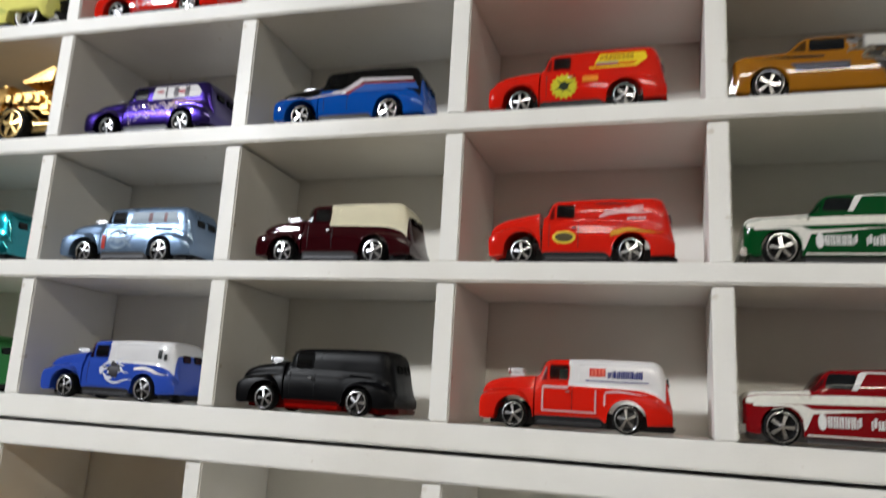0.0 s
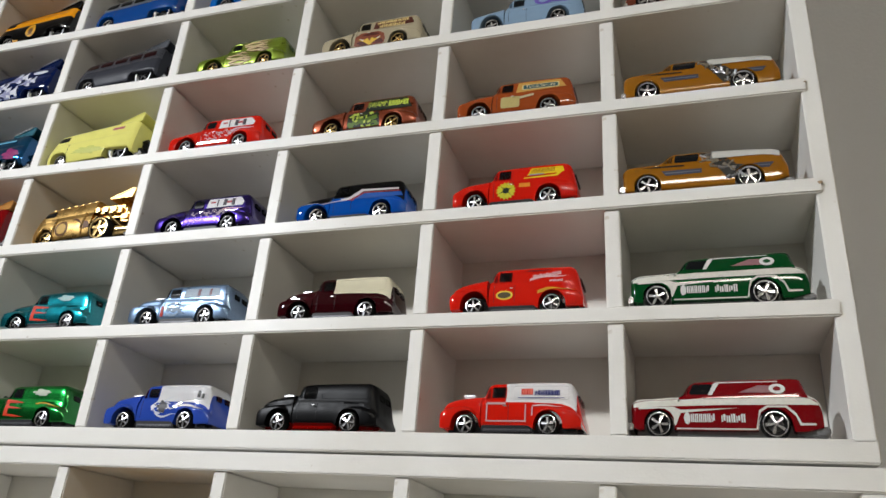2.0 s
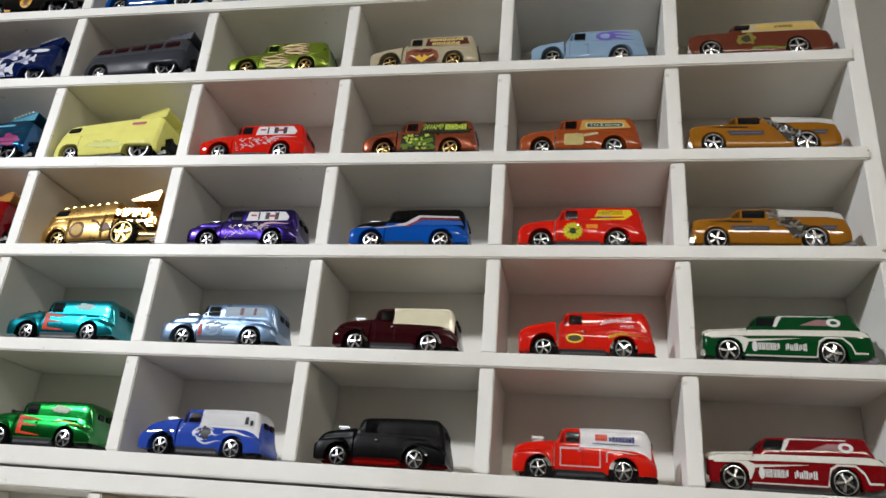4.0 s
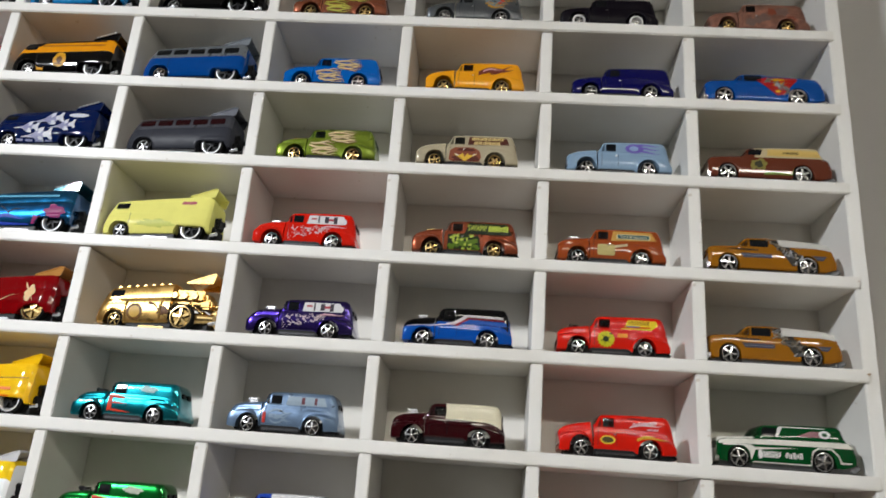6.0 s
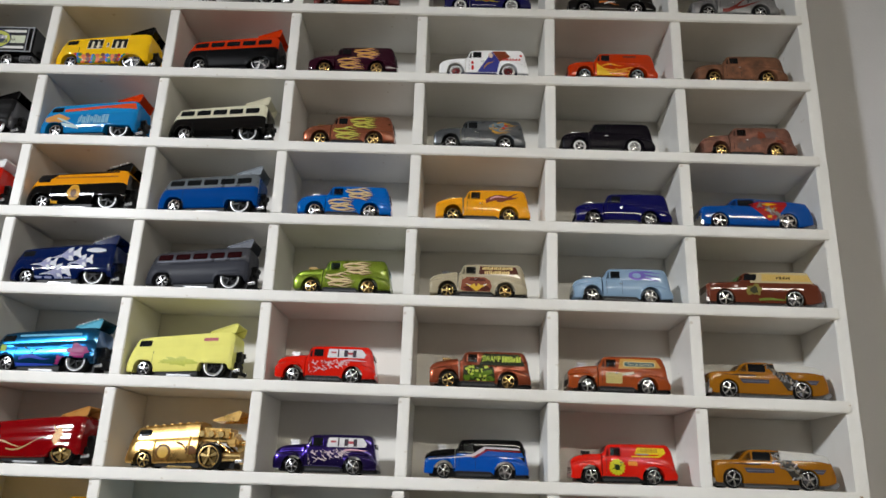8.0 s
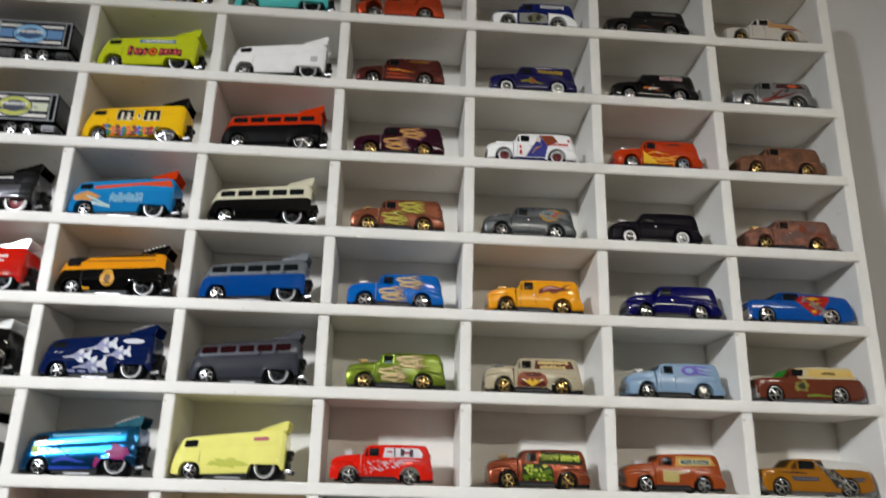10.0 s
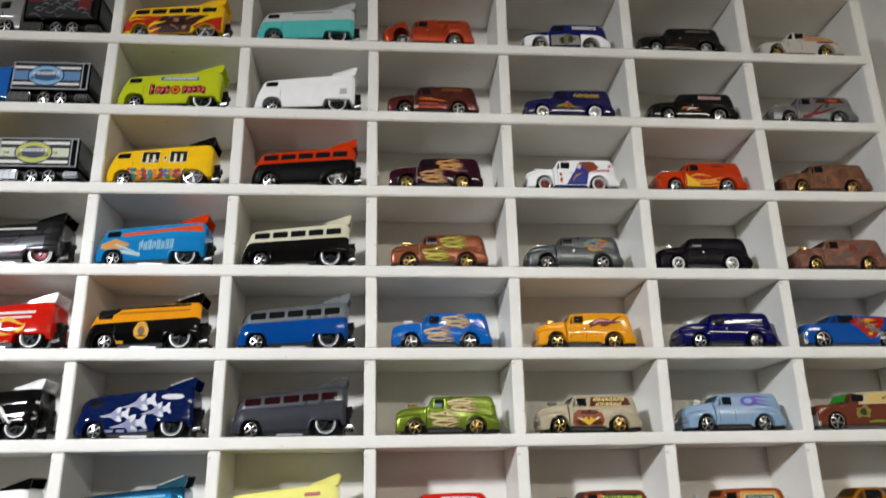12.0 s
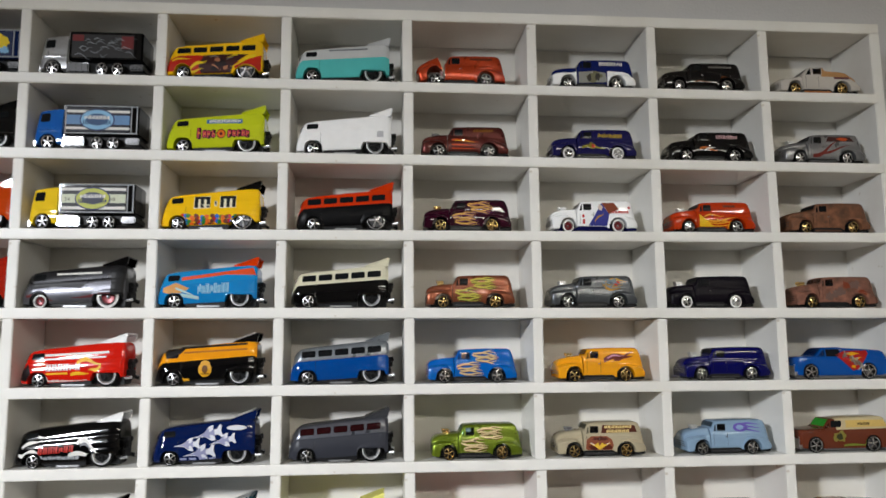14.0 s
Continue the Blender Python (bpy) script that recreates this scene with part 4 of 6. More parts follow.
def wagon(row, col, nose, label, body, upper=None, form=WAGON, prints=(), glass="dark", engine=False, roof=None, name="toy_wagon", upper_from=0.0, long=1.0, bonnet=None):
    rnd = random.Random(row * 3 + 5)
    e = MM
    car = thing(name, place(row, col, nose, long, rnd.uniform(-0.5, 0.5)), label, "toy wagon", GROUP)
    part("body", form.shell(0, 77, lambda x, above: (2 if x < 20.5 or x > 72.4 else 1 if x > upper_from else 0) if above else 0), [body, upper or body, bonnet or body], car)
    glassm = WINDOWS[glass]
    front = [round_rect(24.6, 18.2, 33.0, 23.0, 0.9, lean=0.35)] if form is WAGON else [round_rect(25.2, 17.0, 36.6, 22.4, 0.8, lean=0.12)]
    decal(form, car, front, TINT, 0.08, "window", True)
    corner = [(20.6, 17.4), (23.6, 17.5), (25.4, 22.0)] if form is WAGON else [(18.6, 17.0), (24.2, 17.0), (24.9, 22.2), (23.0, 21.0)]
    decal(form, car, [corner], SMOKE, 0.08, "quarter_window", True)
    windshield(form, car, 21.6, 25.8, 8.6, glassm) if form is WAGON else windshield(form, car, 18.2, 23.6, 8.8, glassm)
    front_details(form, car, 10.6, 11.0, 0.9, CHROME, CHROME, (3.0, 6.0))
    rear_details(form, car, 0, GREYPL)
    underbody(form, car, GREYPL, 2, 76)
    bm = bmesh.new()
    box(bm, 66 * e, 79.5 * e, -12.0 * e, 12.0 * e, 2.2 * e, 5.6 * e, 0.9 * e)
    part("rear_valance", bm, GREYPL, car)
    if engine:
        block = bmesh.new()
        box(block, 44 * e, 55 * e, -13.2 * e, -9 * e, 8 * e, 15 * e, 0.8 * e)
        block = part("engine", block, GREYPL, car, "bare metal engine showing through the side")
        for k in range(26):
            bm = bmesh.new()
            u = rnd.random()
            x, z = 39 + 15 * u + rnd.uniform(-2.5, 3.5), 21.5 - 14 * u + rnd.uniform(-1.5, 1.5)
            a, c = rnd.uniform(-3.4, 3.4), rnd.uniform(-3, 3)
            top = max(6, min(22, z + c))
            y, y2 = form.side(x, z), form.side(x + a, top)
            tube(bm, (x * e, -(y + 0.1) * e, z * e), ((x + a) * e, -(y2 + 0.1) * e, top * e), rnd.uniform(0.35, 0.75) * e, 8)
            part("pipe", bm, GREYMETAL if rnd.random() < 0.6 else TANMETAL, block)
        for k in range(4):
            bm = bmesh.new()
            x, z = 41 + k * 3.6, 18.4 - k * 2.7
            y = form.side(x, z)
            tube(bm, (x * e, -(y - 1.5) * e, z * e), ((x + 0.6) * e, -(y + 0.5) * e, (z + 0.4) * e), 1.3 * e, 12, True, 1.0 * e)
            part("cylinder_head", bm, TANMETAL, block)
    if roof:
        bm = bmesh.new()
        grid = []
        for x in np.linspace(43, 74, 9):
            pts = form.ring(x)[15:]
            grid.append([bm.verts.new(Vector((x, -y - (0.35 if y > 2 else 0), z + 0.35)) * MM) for y, z in pts] + [bm.verts.new(Vector((x, y + (0.35 if y > 2 else 0), z + 0.35)) * MM) for y, z in pts[-2::-1]])
        for p, q in zip(grid, grid[1:]):
            for k in range(len(p) - 1):
                bm.faces.new([p[k], q[k], q[k + 1], p[k + 1]])
        part("roof_panel", bm, roof, car)
    cx = form.arches
    for y in (-1, 1):
        add_wheel(car, cx[0][0], 5.7, y * 11.8, 5.7, 4.8, "wide", rnd.uniform(0, 6))
        add_wheel(car, cx[1][0], 6.0, y * 11.6, 6.0, 5.4, "wide", rnd.uniform(0, 6))
    lift = 0.08
    for polys, mat in prints:
        decal(form, car, polys, mat, lift)
        lift += 0.05
    return car


# ---- display cases ----
DIVIDER_GAP = {(8, 5): 0.0011, (5, 2): 0.0008, (6, 4): 0.0007, (7, 3): 0.0007, (4, 6): 0.0006, (8, 4): 0.0006}


def board(name, parent, x0, x1, z0, z1, y0=FRONT, y1=BACK, bevel=0.0006, mat=WHITE, twist=0.0):
    bm = bmesh.new()
    cx, cz = (x0 + x1) / 2, (z0 + z1) / 2
    box(bm, x0 - cx, x1 - cx, y0, y1, z0 - cz, z1 - cz, bevel)
    ob = part(name, bm, mat, parent)
    ob.matrix_basis = pose(cx, 0, cz, 0, twist, 0)
    return ob


def upper_case():
    rnd = random.Random(4)
    case = thing("display_case", pose(0, 0, 0), "white wooden display case with many cells, fixed to the wall", "display case")
    left = COLS[0] - BOARD
    side = board("side_panel", case, RIGHT_IN, RIGHT_OUT, SHELF_Z[9] - 0.0016, TOP_IN, FRONT, twist=math.degrees(SIDE_LEAN))
    board("side_panel", case, left - BOARD, left, SHELF_Z[9] + 0.0012, TOP_IN, FRONT)
    edge = RIGHT_OUT + SIDE_LEAN * 0.3
    board("top_board", case, left - BOARD, edge, TOP_IN, TOP_OUT)
    low = shelf_at(9, -0.26)
    board("bottom_board", case, left - BOARD, RIGHT_OUT - SIDE_LEAN * 0.28 + 0.0005, low - 0.0096, low, twist=-math.degrees(SHELF_TILT[9]))
    board("back_panel", case, left, RIGHT_IN + 0.002, SHELF_Z[9] - 0.002, TOP_IN, BACK, BACK + 0.004, 0, HARDBOARD)
    for r in range(9):
        z = shelf_at(r, (left + RIGHT_IN) / 2)
        end = RIGHT_IN + SIDE_LEAN * (z - 1.75) + 0.003
        board("shelf", case, left + 0.0003, end, z - BOARD, z, FRONT - 0.0014, BACK - 0.0002, 0.0007, twist=-math.degrees(SHELF_TILT[r]))
    for r in range(10):
        for c in range(0, 8):
            x = divider_at(c, SHELF_Z[r] + 0.025) + rnd.uniform(-0.0005, 0.0005)
            top = TOP_IN if r == 0 else shelf_at(r - 1, x) - BOARD
            gap = DIVIDER_GAP.get((r, c), 0.0001)
            board("divider", case, x - BOARD, x, shelf_at(r, x) + 0.0001, top - gap, FRONT + rnd.uniform(-0.0006, 0.0009), BACK - 0.0003, 0.0006, WHITE, math.degrees(COL_LEAN[c]) + rnd.uniform(-0.3, 0.3))
    for row, size, seed in ((7, 0.0012, 3), (6, 0.0006, 5)):
        shelf_chip(case, row, size, seed)
    return case


def shelf_chip(case, row, size, seed):
    """Bare wood where the melamine has chipped off the end of a shelf."""
    x = RIGHT_IN + SIDE_LEAN * (SHELF_Z[row] - 1.75) + 0.0022
    bm = bmesh.new()
    poly = blotch(0, 0, size, size * 0.8, seed, 12, 0.5)
    front = [bm.verts.new((x + a, FRONT - 0.00165, shelf_at(row, x) - 0.0028 + b)) for a, b in poly]
    back = [bm.verts.new((x + a, FRONT - 0.0009, shelf_at(row, x) - 0.0028 + b)) for a, b in poly]
    bm.faces.new(front)
    for k in range(12):
        bm.faces.new([front[k], back[k], back[(k + 1) % 12], front[(k + 1) % 12]])
    part("chip", bm, RAWWOOD, case, "bare brown chip in the white edge")


def lower_case():
    case = thing("display_case", pose(0, 0, 0), "second white wooden display case standing under the first", "display case")
    rnd = random.Random(9)
    top = SHELF_Z[9] - 0.0113
    left = COLS[0] - BOARD
    r_in, r_out = RIGHT_IN + 0.003, RIGHT_OUT + 0.0045
    board("top_board", case, left - BOARD, r_out, top - 0.0095, top, FRONT - 0.0015)
    z = top - 0.0095
    for r in range(2):
        floor = z - 0.049
        board("shelf", case, left, r_in, floor - BOARD, floor)
        for c in range(8):
            x = COLS[c] - 0.001 + rnd.uniform(-0.001, 0.001)
            board("divider", case, x - BOARD, x, floor + 0.0002, z - 0.0002, FRONT + 0.0004, BACK - 0.0003)
        z = floor - BOARD
    board("side_panel", case, r_in, r_out, z, top - 0.0095, FRONT - 0.0004)
    board("side_panel", case, left - BOARD, left, z, top - 0.0095, FRONT - 0.0004)
    board("back_panel", case, left, r_in, z, top - 0.0095, BACK, BACK + 0.004, 0, HARDBOARD)
    return top - 0.0095 - 0.049


upper_case()
LOWER_FLOOR = lower_case()

# ---- colours ----
RED, DKRED, MAROON = paint(214, 44, 28), paint(120, 14, 20), paint(58, 12, 18)
ORANGE, BURNT = paint(205, 84, 20), paint(168, 74, 26, "metal")
BLUE, NAVY, PURPLE, LTBLUE = paint(18, 96, 196), paint(22, 34, 92), paint(58, 26, 130, "metal"), paint(150, 178, 200)
BLACK, MATTBLACK, GREY, SILVER = paint(14, 14, 16), paint(16, 16, 19, "matt"), paint(92, 94, 98, "metal"), paint(180, 181, 183, "metal")
WHITEP, CREAM, BEIGE = paint(252, 252, 252), paint(228, 220, 196), paint(186, 176, 152)
YELLOW, LEMON, LIME, AMBER = paint(250, 206, 40), paint(240, 236, 146), paint(206, 216, 50), paint(236, 166, 36)
TEAL, EMERALD, AQUA = paint(0, 150, 162, "candy"), paint(4, 140, 62, "candy"), paint(104, 200, 198)
IW, IB, IR, IY, IO, IG, IGREY = ink(232, 230, 226), ink(16, 16, 18), ink(205, 24, 20), ink(244, 214, 30), ink(236, 120, 22), ink(40, 130, 50), ink(120, 122, 128)
IBL, INAVY, ILB, ICREAM, IPINK, IGOLD, IBROWN, ISILV = ink(40, 110, 205), ink(28, 36, 100), ink(140, 190, 225), ink(236, 214, 170), ink(206, 50, 110), ink(214, 160, 40), ink(110, 50, 26), ink(180, 184, 190)
IPURP, ITEAL, IOLIVE, ITAN = ink(110, 80, 170), ink(20, 130, 150), ink(150, 176, 50), ink(190, 160, 110)


def lick(x, z, length, spread, flip=1):
    """One classic hot-rod flame: slender curling licks that fan out of one root."""
    fan = ((0.0, 0.0, 1.0, 0.42, 1.7, 0.9), (0.12, -0.14, 0.86, 0.02, 1.5, -0.8), (0.04, -0.26, 0.8, -0.36, 1.4, 0.7), (0.42, 0.30, 0.6, 0.34, 0.9, 0.7), (0.46, -0.36, 0.5, -0.10, 0.8, -0.6))
    return [tongue(x + a * length, z + flip * b * spread, dx * length, flip * dz * spread, w, flip * curl) for a, b, dx, dz, w, curl in fan]


def hot_flames(seed, dark=None, core=ICREAM):
    """Long pale licks with dark shadows on the door and the panel behind it."""
    flip = 1 if seed % 2 else -1
    a = lick(21.8, 11.8, 19, 5.6, flip) + lick(23.8, 7.6, 19, 4.6, -flip) + lick(33.8, 20.2, 20, 4.6, -flip) + lick(36.4, 16.8, 18, 4.0, flip)
    shade = [[(x + 0.7, z - 0.55) for x, z in p] for p in a]
    return [(shade, dark or IBROWN), (a, core)]


# ---- top row ----
box_truck(0, 0, 2.0, "blue and yellow toy box truck on the top shelf", paint(36, 72, 140), paint(28, 46, 92), ISILV, ink(30, 46, 90),
          [([blotch(62, 22, 6.5, 7, 3)], IY), ([blotch(64, 17, 4, 3, 8)], ILB)])
box_truck(0, 1, 6.2, "silver-grey cab toy box truck with black graffiti box", SILVER, BLACK, BLACK, ink(44, 42, 42),
          [([tongue(27 + k * 3.6, 15 + (k * 5) % 12, 12 - (k % 3) * 3, (k % 5) - 2, 1.1, (-1) ** k * 1.6) for k in range(11)], IGREY), ([rect(25, 25, 33, 29.5), rect(60, 20, 68.6, 29)], ink(120, 34, 34)), ([tongue(30 + k * 5, 20 + (k % 3) * 3, 8, 1, 0.5, 1) for k in range(7)], ISILV)])
box_truck(1, 1, 5.5, "blue cab toy box truck with striped white and blue box", paint(40, 112, 190), BLACK, ISILV, ink(24, 28, 44),
          [([rect(24.4, 26.5, 69, 28.3), rect(24.4, 14.8, 69, 16.6)], IW), ([rect(24.4, 18.3, 69, 24.8)], ink(104, 146, 192)), ([oval(46, 21.6, 12.5, 7.6)], INAVY), ([oval(46, 21.6, 11.6, 6.9)], ILB), ([oval(46, 21.8, 8, 4.2)] + bars(36, 18.4, 56, 21, 8, 2), ink(60, 96, 140)), (bars(37, 22, 55, 24.4, 7, 3), IW)])
t3 = box_truck(2, 1, 5.0, "yellow cab toy box truck with black and white box", paint(248, 214, 60), BLACK, ISILV, ink(24, 24, 28),
               [([rect(24.4, 27, 69, 29), rect(24.4, 14.2, 69, 16.2)], IW), ([rect(24.4, 18.6, 69, 24.6)], ink(214, 220, 196)), ([oval(46, 21.6, 12.5, 7.8)], INAVY), ([oval(46, 21.6, 11.6, 7.0)], ink(196, 200, 90)), ([oval(46, 21.8, 8, 4.2)] + bars(36, 18.4, 56, 21, 8, 2), ink(70, 76, 96)), (bars(37, 22, 55, 24.4, 7, 3), IW)])


class FlatSide:
    def side(self, x, z):
        return 14.45


letters(FlatSide(), t3, "24", 26.5, 20.4, 2.4, 4.4, ink(80, 84, 70), lift=0.4)
letters(FlatSide(), t3, "HR", 61.5, 20.4, 2.4, 4.4, ink(80, 84, 70), lift=0.4)
drag_bus(1, 0, 3.6, "glossy black toy bus in the end cell", BLACK, wheels="chrome")
drag_bus(2, 0, 3.6, "orange toy bus in the end cell", ORANGE, windows=False)
drag_bus(3, 0, 4.6, "dull red toy bus in the end cell", paint(176, 50, 30), windows=False)

drag_bus(0, 2, 0.8, "yellow and red toy bus with dark figure print", YELLOW, None, wheels="wide", windows=True, wing=YELLOW,
         prints=[([[(0.8, 5), (0.8, 13), (10, 16.8), (24, 17.6), (31, 17.0), (34, 4), (19, 3)], [(72, 19), (58, 13.6), (50, 12.6), (54, 5.6), (72, 6)]], ink(196, 44, 20)),
                 ([[(27, 3.6), (25, 9), (28.5, 17.6), (46, 19), (62, 19.4), (55, 14), (51, 10), (49, 4)]], ink(70, 30, 26)),
                 ([tongue(19, 7, 13, 8, 3.4, 1.4), tongue(17, 4.6, 12, 2, 2.4, -0.9), tongue(5, 12.6, 15, 3.2, 1.8, 0.8), tongue(68, 18.6, -19, -9, 3.4, 0.8), tongue(54, 18.6, -9, -2.2, 1.2, 0.5)], IY),
                 ([blotch(41, 12.6, 6.0, 4.6, 5), blotch(36.5, 7.6, 3.4, 2.6, 6)], ink(40, 22, 24)), ([blotch(39, 14.4, 2.6, 2.2, 9), blotch(45.4, 8.4, 2.6, 2.0, 2), tongue(35, 10, 7, -3, 1.4, 0.6)], ink(186, 126, 92)), ([tongue(33, 16.4, 9, 1.0, 0.8, 0.4), tongue(46, 14.8, 6, 2.6, 0.9, 0.3)], ink(150, 150, 146))])
toon = random.Random(31)
TOON = [[], [], []]
for k, (x, h) in enumerate(((23.4, 8.0), (27.6, 5.4), (30.6, 5.6), (34.2, 5.6), (46.2, 5.6), (49.6, 5.0), (53.0, 5.2), (56.4, 5.2), (59.6, 5.0))):
    z, tip = 10.4 + 0.05 * (x - 23) + toon.uniform(-0.5, 0.5), toon.uniform(-0.12, 0.18)
    TOON[0].append(round_rect(x - 0.3, z - 0.5, x + 3.3, z + h + 0.5, 1.1, tip))
    TOON[1] += [round_rect(x + 0.3, z + 0.2, x + 1.4, z + h - 0.1, 0.4, tip), round_rect(x + 1.7, z + (0.2 if k % 2 else h * 0.45), x + 2.7, z + h - (0.4 if k % 3 else h * 0.4), 0.4, tip)]
    TOON[2].append(round_rect(x + 0.9, z + h * 0.42, x + 2.3, z + h * 0.6, 0.3, tip))
drag_bus(1, 2, 2.8, "lime green toy bus with red cartoon lettering", LIME, windows=False, wing=LIME,
         prints=[([round_rect(30, 21.6, 57, 24.8, 0.6, 0.03)], ink(70, 120, 170)), (bars(32, 22.2, 56, 24.6, 9, 3, 0.8), IW), (TOON[0], ink(84, 18, 36)), (TOON[1], ink(216, 84, 96)), (TOON[2], ink(232, 150, 60)), ([oval(41.4, 13.8, 3.5, 3.6)], ink(110, 20, 30)), ([oval(41.4, 13.8, 2.8, 2.9)], IO), ([oval(41.4, 13.8, 1.2, 1.3)], ink(110, 20, 30))])
sweets = random.Random(12)
SWEETS = [(17 + k % 20 * 2.3 + sweets.uniform(-1, 1), 3.6 + k // 20 * 2.9 + sweets.uniform(-0.8, 0.8)) for k in range(60)]
drag_bus(2, 2, 1.2, "bright yellow toy bus with black initials and sweets", YELLOW, wheels="wide", windows=False, wing=BLACK,
         prints=[([rect(24.6, 15.4, 36.6, 24.4, 0.6), rect(39.6, 17.4, 41.6, 21.4), rect(43.6, 16.0, 55.6, 24.8, 0.6)], ink(240, 232, 206)), ([rect(25, 16, 27.6, 24), rect(29.4, 16.2, 32.0, 24.2), rect(33.8, 16.4, 36.4, 24.4), rect(25, 22.4, 36.4, 24.5), rect(44, 16.6, 46.6, 24.8), rect(48.4, 16.8, 51, 25), rect(52.8, 17, 55.4, 25.2), rect(44, 23, 55.4, 25.2), rect(40, 18, 41.2, 21)], IB)]
         + [([oval(SWEETS[k][0], SWEETS[k][1], 1.7, 1.6, 10) for k in range(j, 60, 5)], col) for j, col in enumerate((IR, IBL, IG, IO, ink(120, 60, 30)))])
drag_bus(3, 1, 2.7, "silver chrome toy bus with black roof and wing", paint(112, 112, 118, "metal"), paint(44, 44, 48, "metal"), wheels="red", windows=False, wing=BLACK, glass="smoke",
         prints=[([[(6, 16.4), (26, 18.6), (46, 17.8), (42, 14), (22, 15), (8, 13)]], ink(60, 60, 64)), ([rect(24, 23, 56, 24.4, 1.4)], IW), ([tongue(4, 8, 20, -2, 2.5, 0.8)], ink(120, 50, 50)), ([tongue(68, 9, -34, -1, 3, 0.8)], ink(110, 40, 44)), ([[(63, 5.5), (63, 28), (72, 29), (72, 6)]], IB)])
drag_bus(3, 2, 0.5, "sky blue toy bus with orange roof and wing", paint(36, 142, 200), paint(40, 150, 205), windows=False, wing=paint(216, 76, 24),
         prints=[([[(18, 19.4), (18, 21.8), (70, 29.2), (72, 24), (50, 24)]], ink(224, 86, 30)), ([[(5, 14), (14, 18), (24, 14), (14, 8.6), (5, 11)]], ink(216, 160, 90)), ([rect(18, 8, 31, 10.4, -2), tongue(14, 14, 16, -6, 2, 0)], ink(180, 210, 210)), (bars(30, 10, 53, 17, 8, 4, 1.4), ink(150, 200, 224))])
drag_bus(4, 1, 4.9, "red race-team toy bus with white wing", RED, wheels="chrome", windows=False, wing=WHITEP, glass="dark",
         prints=[([rect(17, 21, 62, 22.6, 2.2), rect(17, 18.4, 60, 19.6, 1.8)], IW), (bars(18.5, 11, 43, 15.6, 6, 5, 1.0), IW), ([tongue(40, 16.8, 18, 1.2, 3.6, 2.0), tongue(57, 15, -9, -5, 3.4, -1.4), rect(19, 8.6, 34, 9.8, 0.4), tongue(36, 8.6, 14, 1.4, 3.0, 0.5)], ink(240, 190, 30)), (bars(19, 3.6, 48, 5.2, 9, 8), IW), ([[(0.6, 5), (1.6, 12), (6, 16), (9, 8), (5, 4)]], ink(24, 10, 12))])
drag_bus(4, 2, 1.5, "black toy bus with amber upper band and crest", BLACK, AMBER, ribs=True, windows=False, wing=BLACK,
         prints=[([rect(20, 22.4, 66, 23.6, 2.6)], ink(180, 110, 20)), ([oval(36, 11.4, 4.8, 5.2), oval(36, 15.4, 3.4, 2.4), rect(18, 3.4, 25, 5.2)], ink(222, 166, 30)), ([oval(36, 11.6, 2.2, 2.8), rect(33, 8, 39, 8.8)], ink(120, 80, 20)), ([[(6, 23.6), (8, 25.4), (22, 26.6), (18, 22.4), (8, 19)], [(18, 27.0), (18, 25.6), (66, 28.6), (66, 30)]], IB)])
drag_bus(5, 1, 4.1, "black race toy bus with white swirls and red lettering", BLACK, wheels="chrome", windows=False, wing=WHITEP,
         prints=[([tongue(44, 17, 17, -5, 5, 3), tongue(38, 8, 20, 2, 4, 1.5), tongue(6, 14, 14, 6, 3, 1), tongue(4, 9, 12, 2, 3, -1), tongue(10, 20, 14, 1.5, 2.6, 0.8), blotch(12, 10, 6, 3, 4)], IW), ([tongue(46, 15, 12, -4, 2.4, 2.4)], IGREY), (bars(17, 9.4, 42, 14, 7, 5, 1.6), ink(190, 40, 20)), (bars(18, 6, 46, 8.4, 9, 4), ISILV)])


def plane(x, z, size, turn):
    """The outline of a jet, nose forward, printed on the side of a bus."""
    half = [(0, 0), (0.28, 0.035), (0.4, 0.06), (0.6, 0.22), (0.74, 0.24), (0.7, 0.08), (0.84, 0.09), (0.93, 0.19), (1.0, 0.17), (0.95, 0.0)]
    pts = half + [(a, -b) for a, b in half[-2:0:-1]]
    c, d = math.cos(turn), math.sin(turn)
    return [(x + size * (a * c - b * d), z + size * (a * d + b * c)) for a, b in pts]


SPLASH = [plane(15.5, 13.2, 19, 0.1), plane(28.5, 18.4, 22, 0.24), plane(41, 14.4, 19, 0.22), plane(22.5, 6.6, 23, 0.16), oval(60, 25.2, 7.2, 1.7)]
drag_bus(5, 2, 1.3, "dark blue toy bus with white splash prints", paint(14, 38, 88), wheels="chrome", ribs=True, windows=False, wing=paint(16, 40, 90), glass="aqua",
         prints=[(SPLASH, ink(214, 216, 224)), ([plane(18, 13.5, 12, 0.1), plane(31, 19.1, 14, 0.24), plane(43.4, 15, 12, 0.22), plane(25.4, 7.1, 14, 0.16)], ink(150, 152, 184)), ([rect(20 + k * 7, 4, 25 + k * 7, 5.4) for k in range(4)], ink(150, 156, 190))])
drag_bus(6, 1, 4.6, "white toy bus with black swirls and black wing", WHITEP, wheels="chrome", windows=False, wing=BLACK,
         prints=[([tongue(34, 13, 20, -3, 4, 2.4), tongue(6, 16, 20, 2, 3, 1), tongue(8, 8, 18, -2, 3, -1), tongue(44, 7, 12, 2, 3, 1)], IB), ([tongue(38, 12, 14, -2, 1.6, 2)], IGREY)])
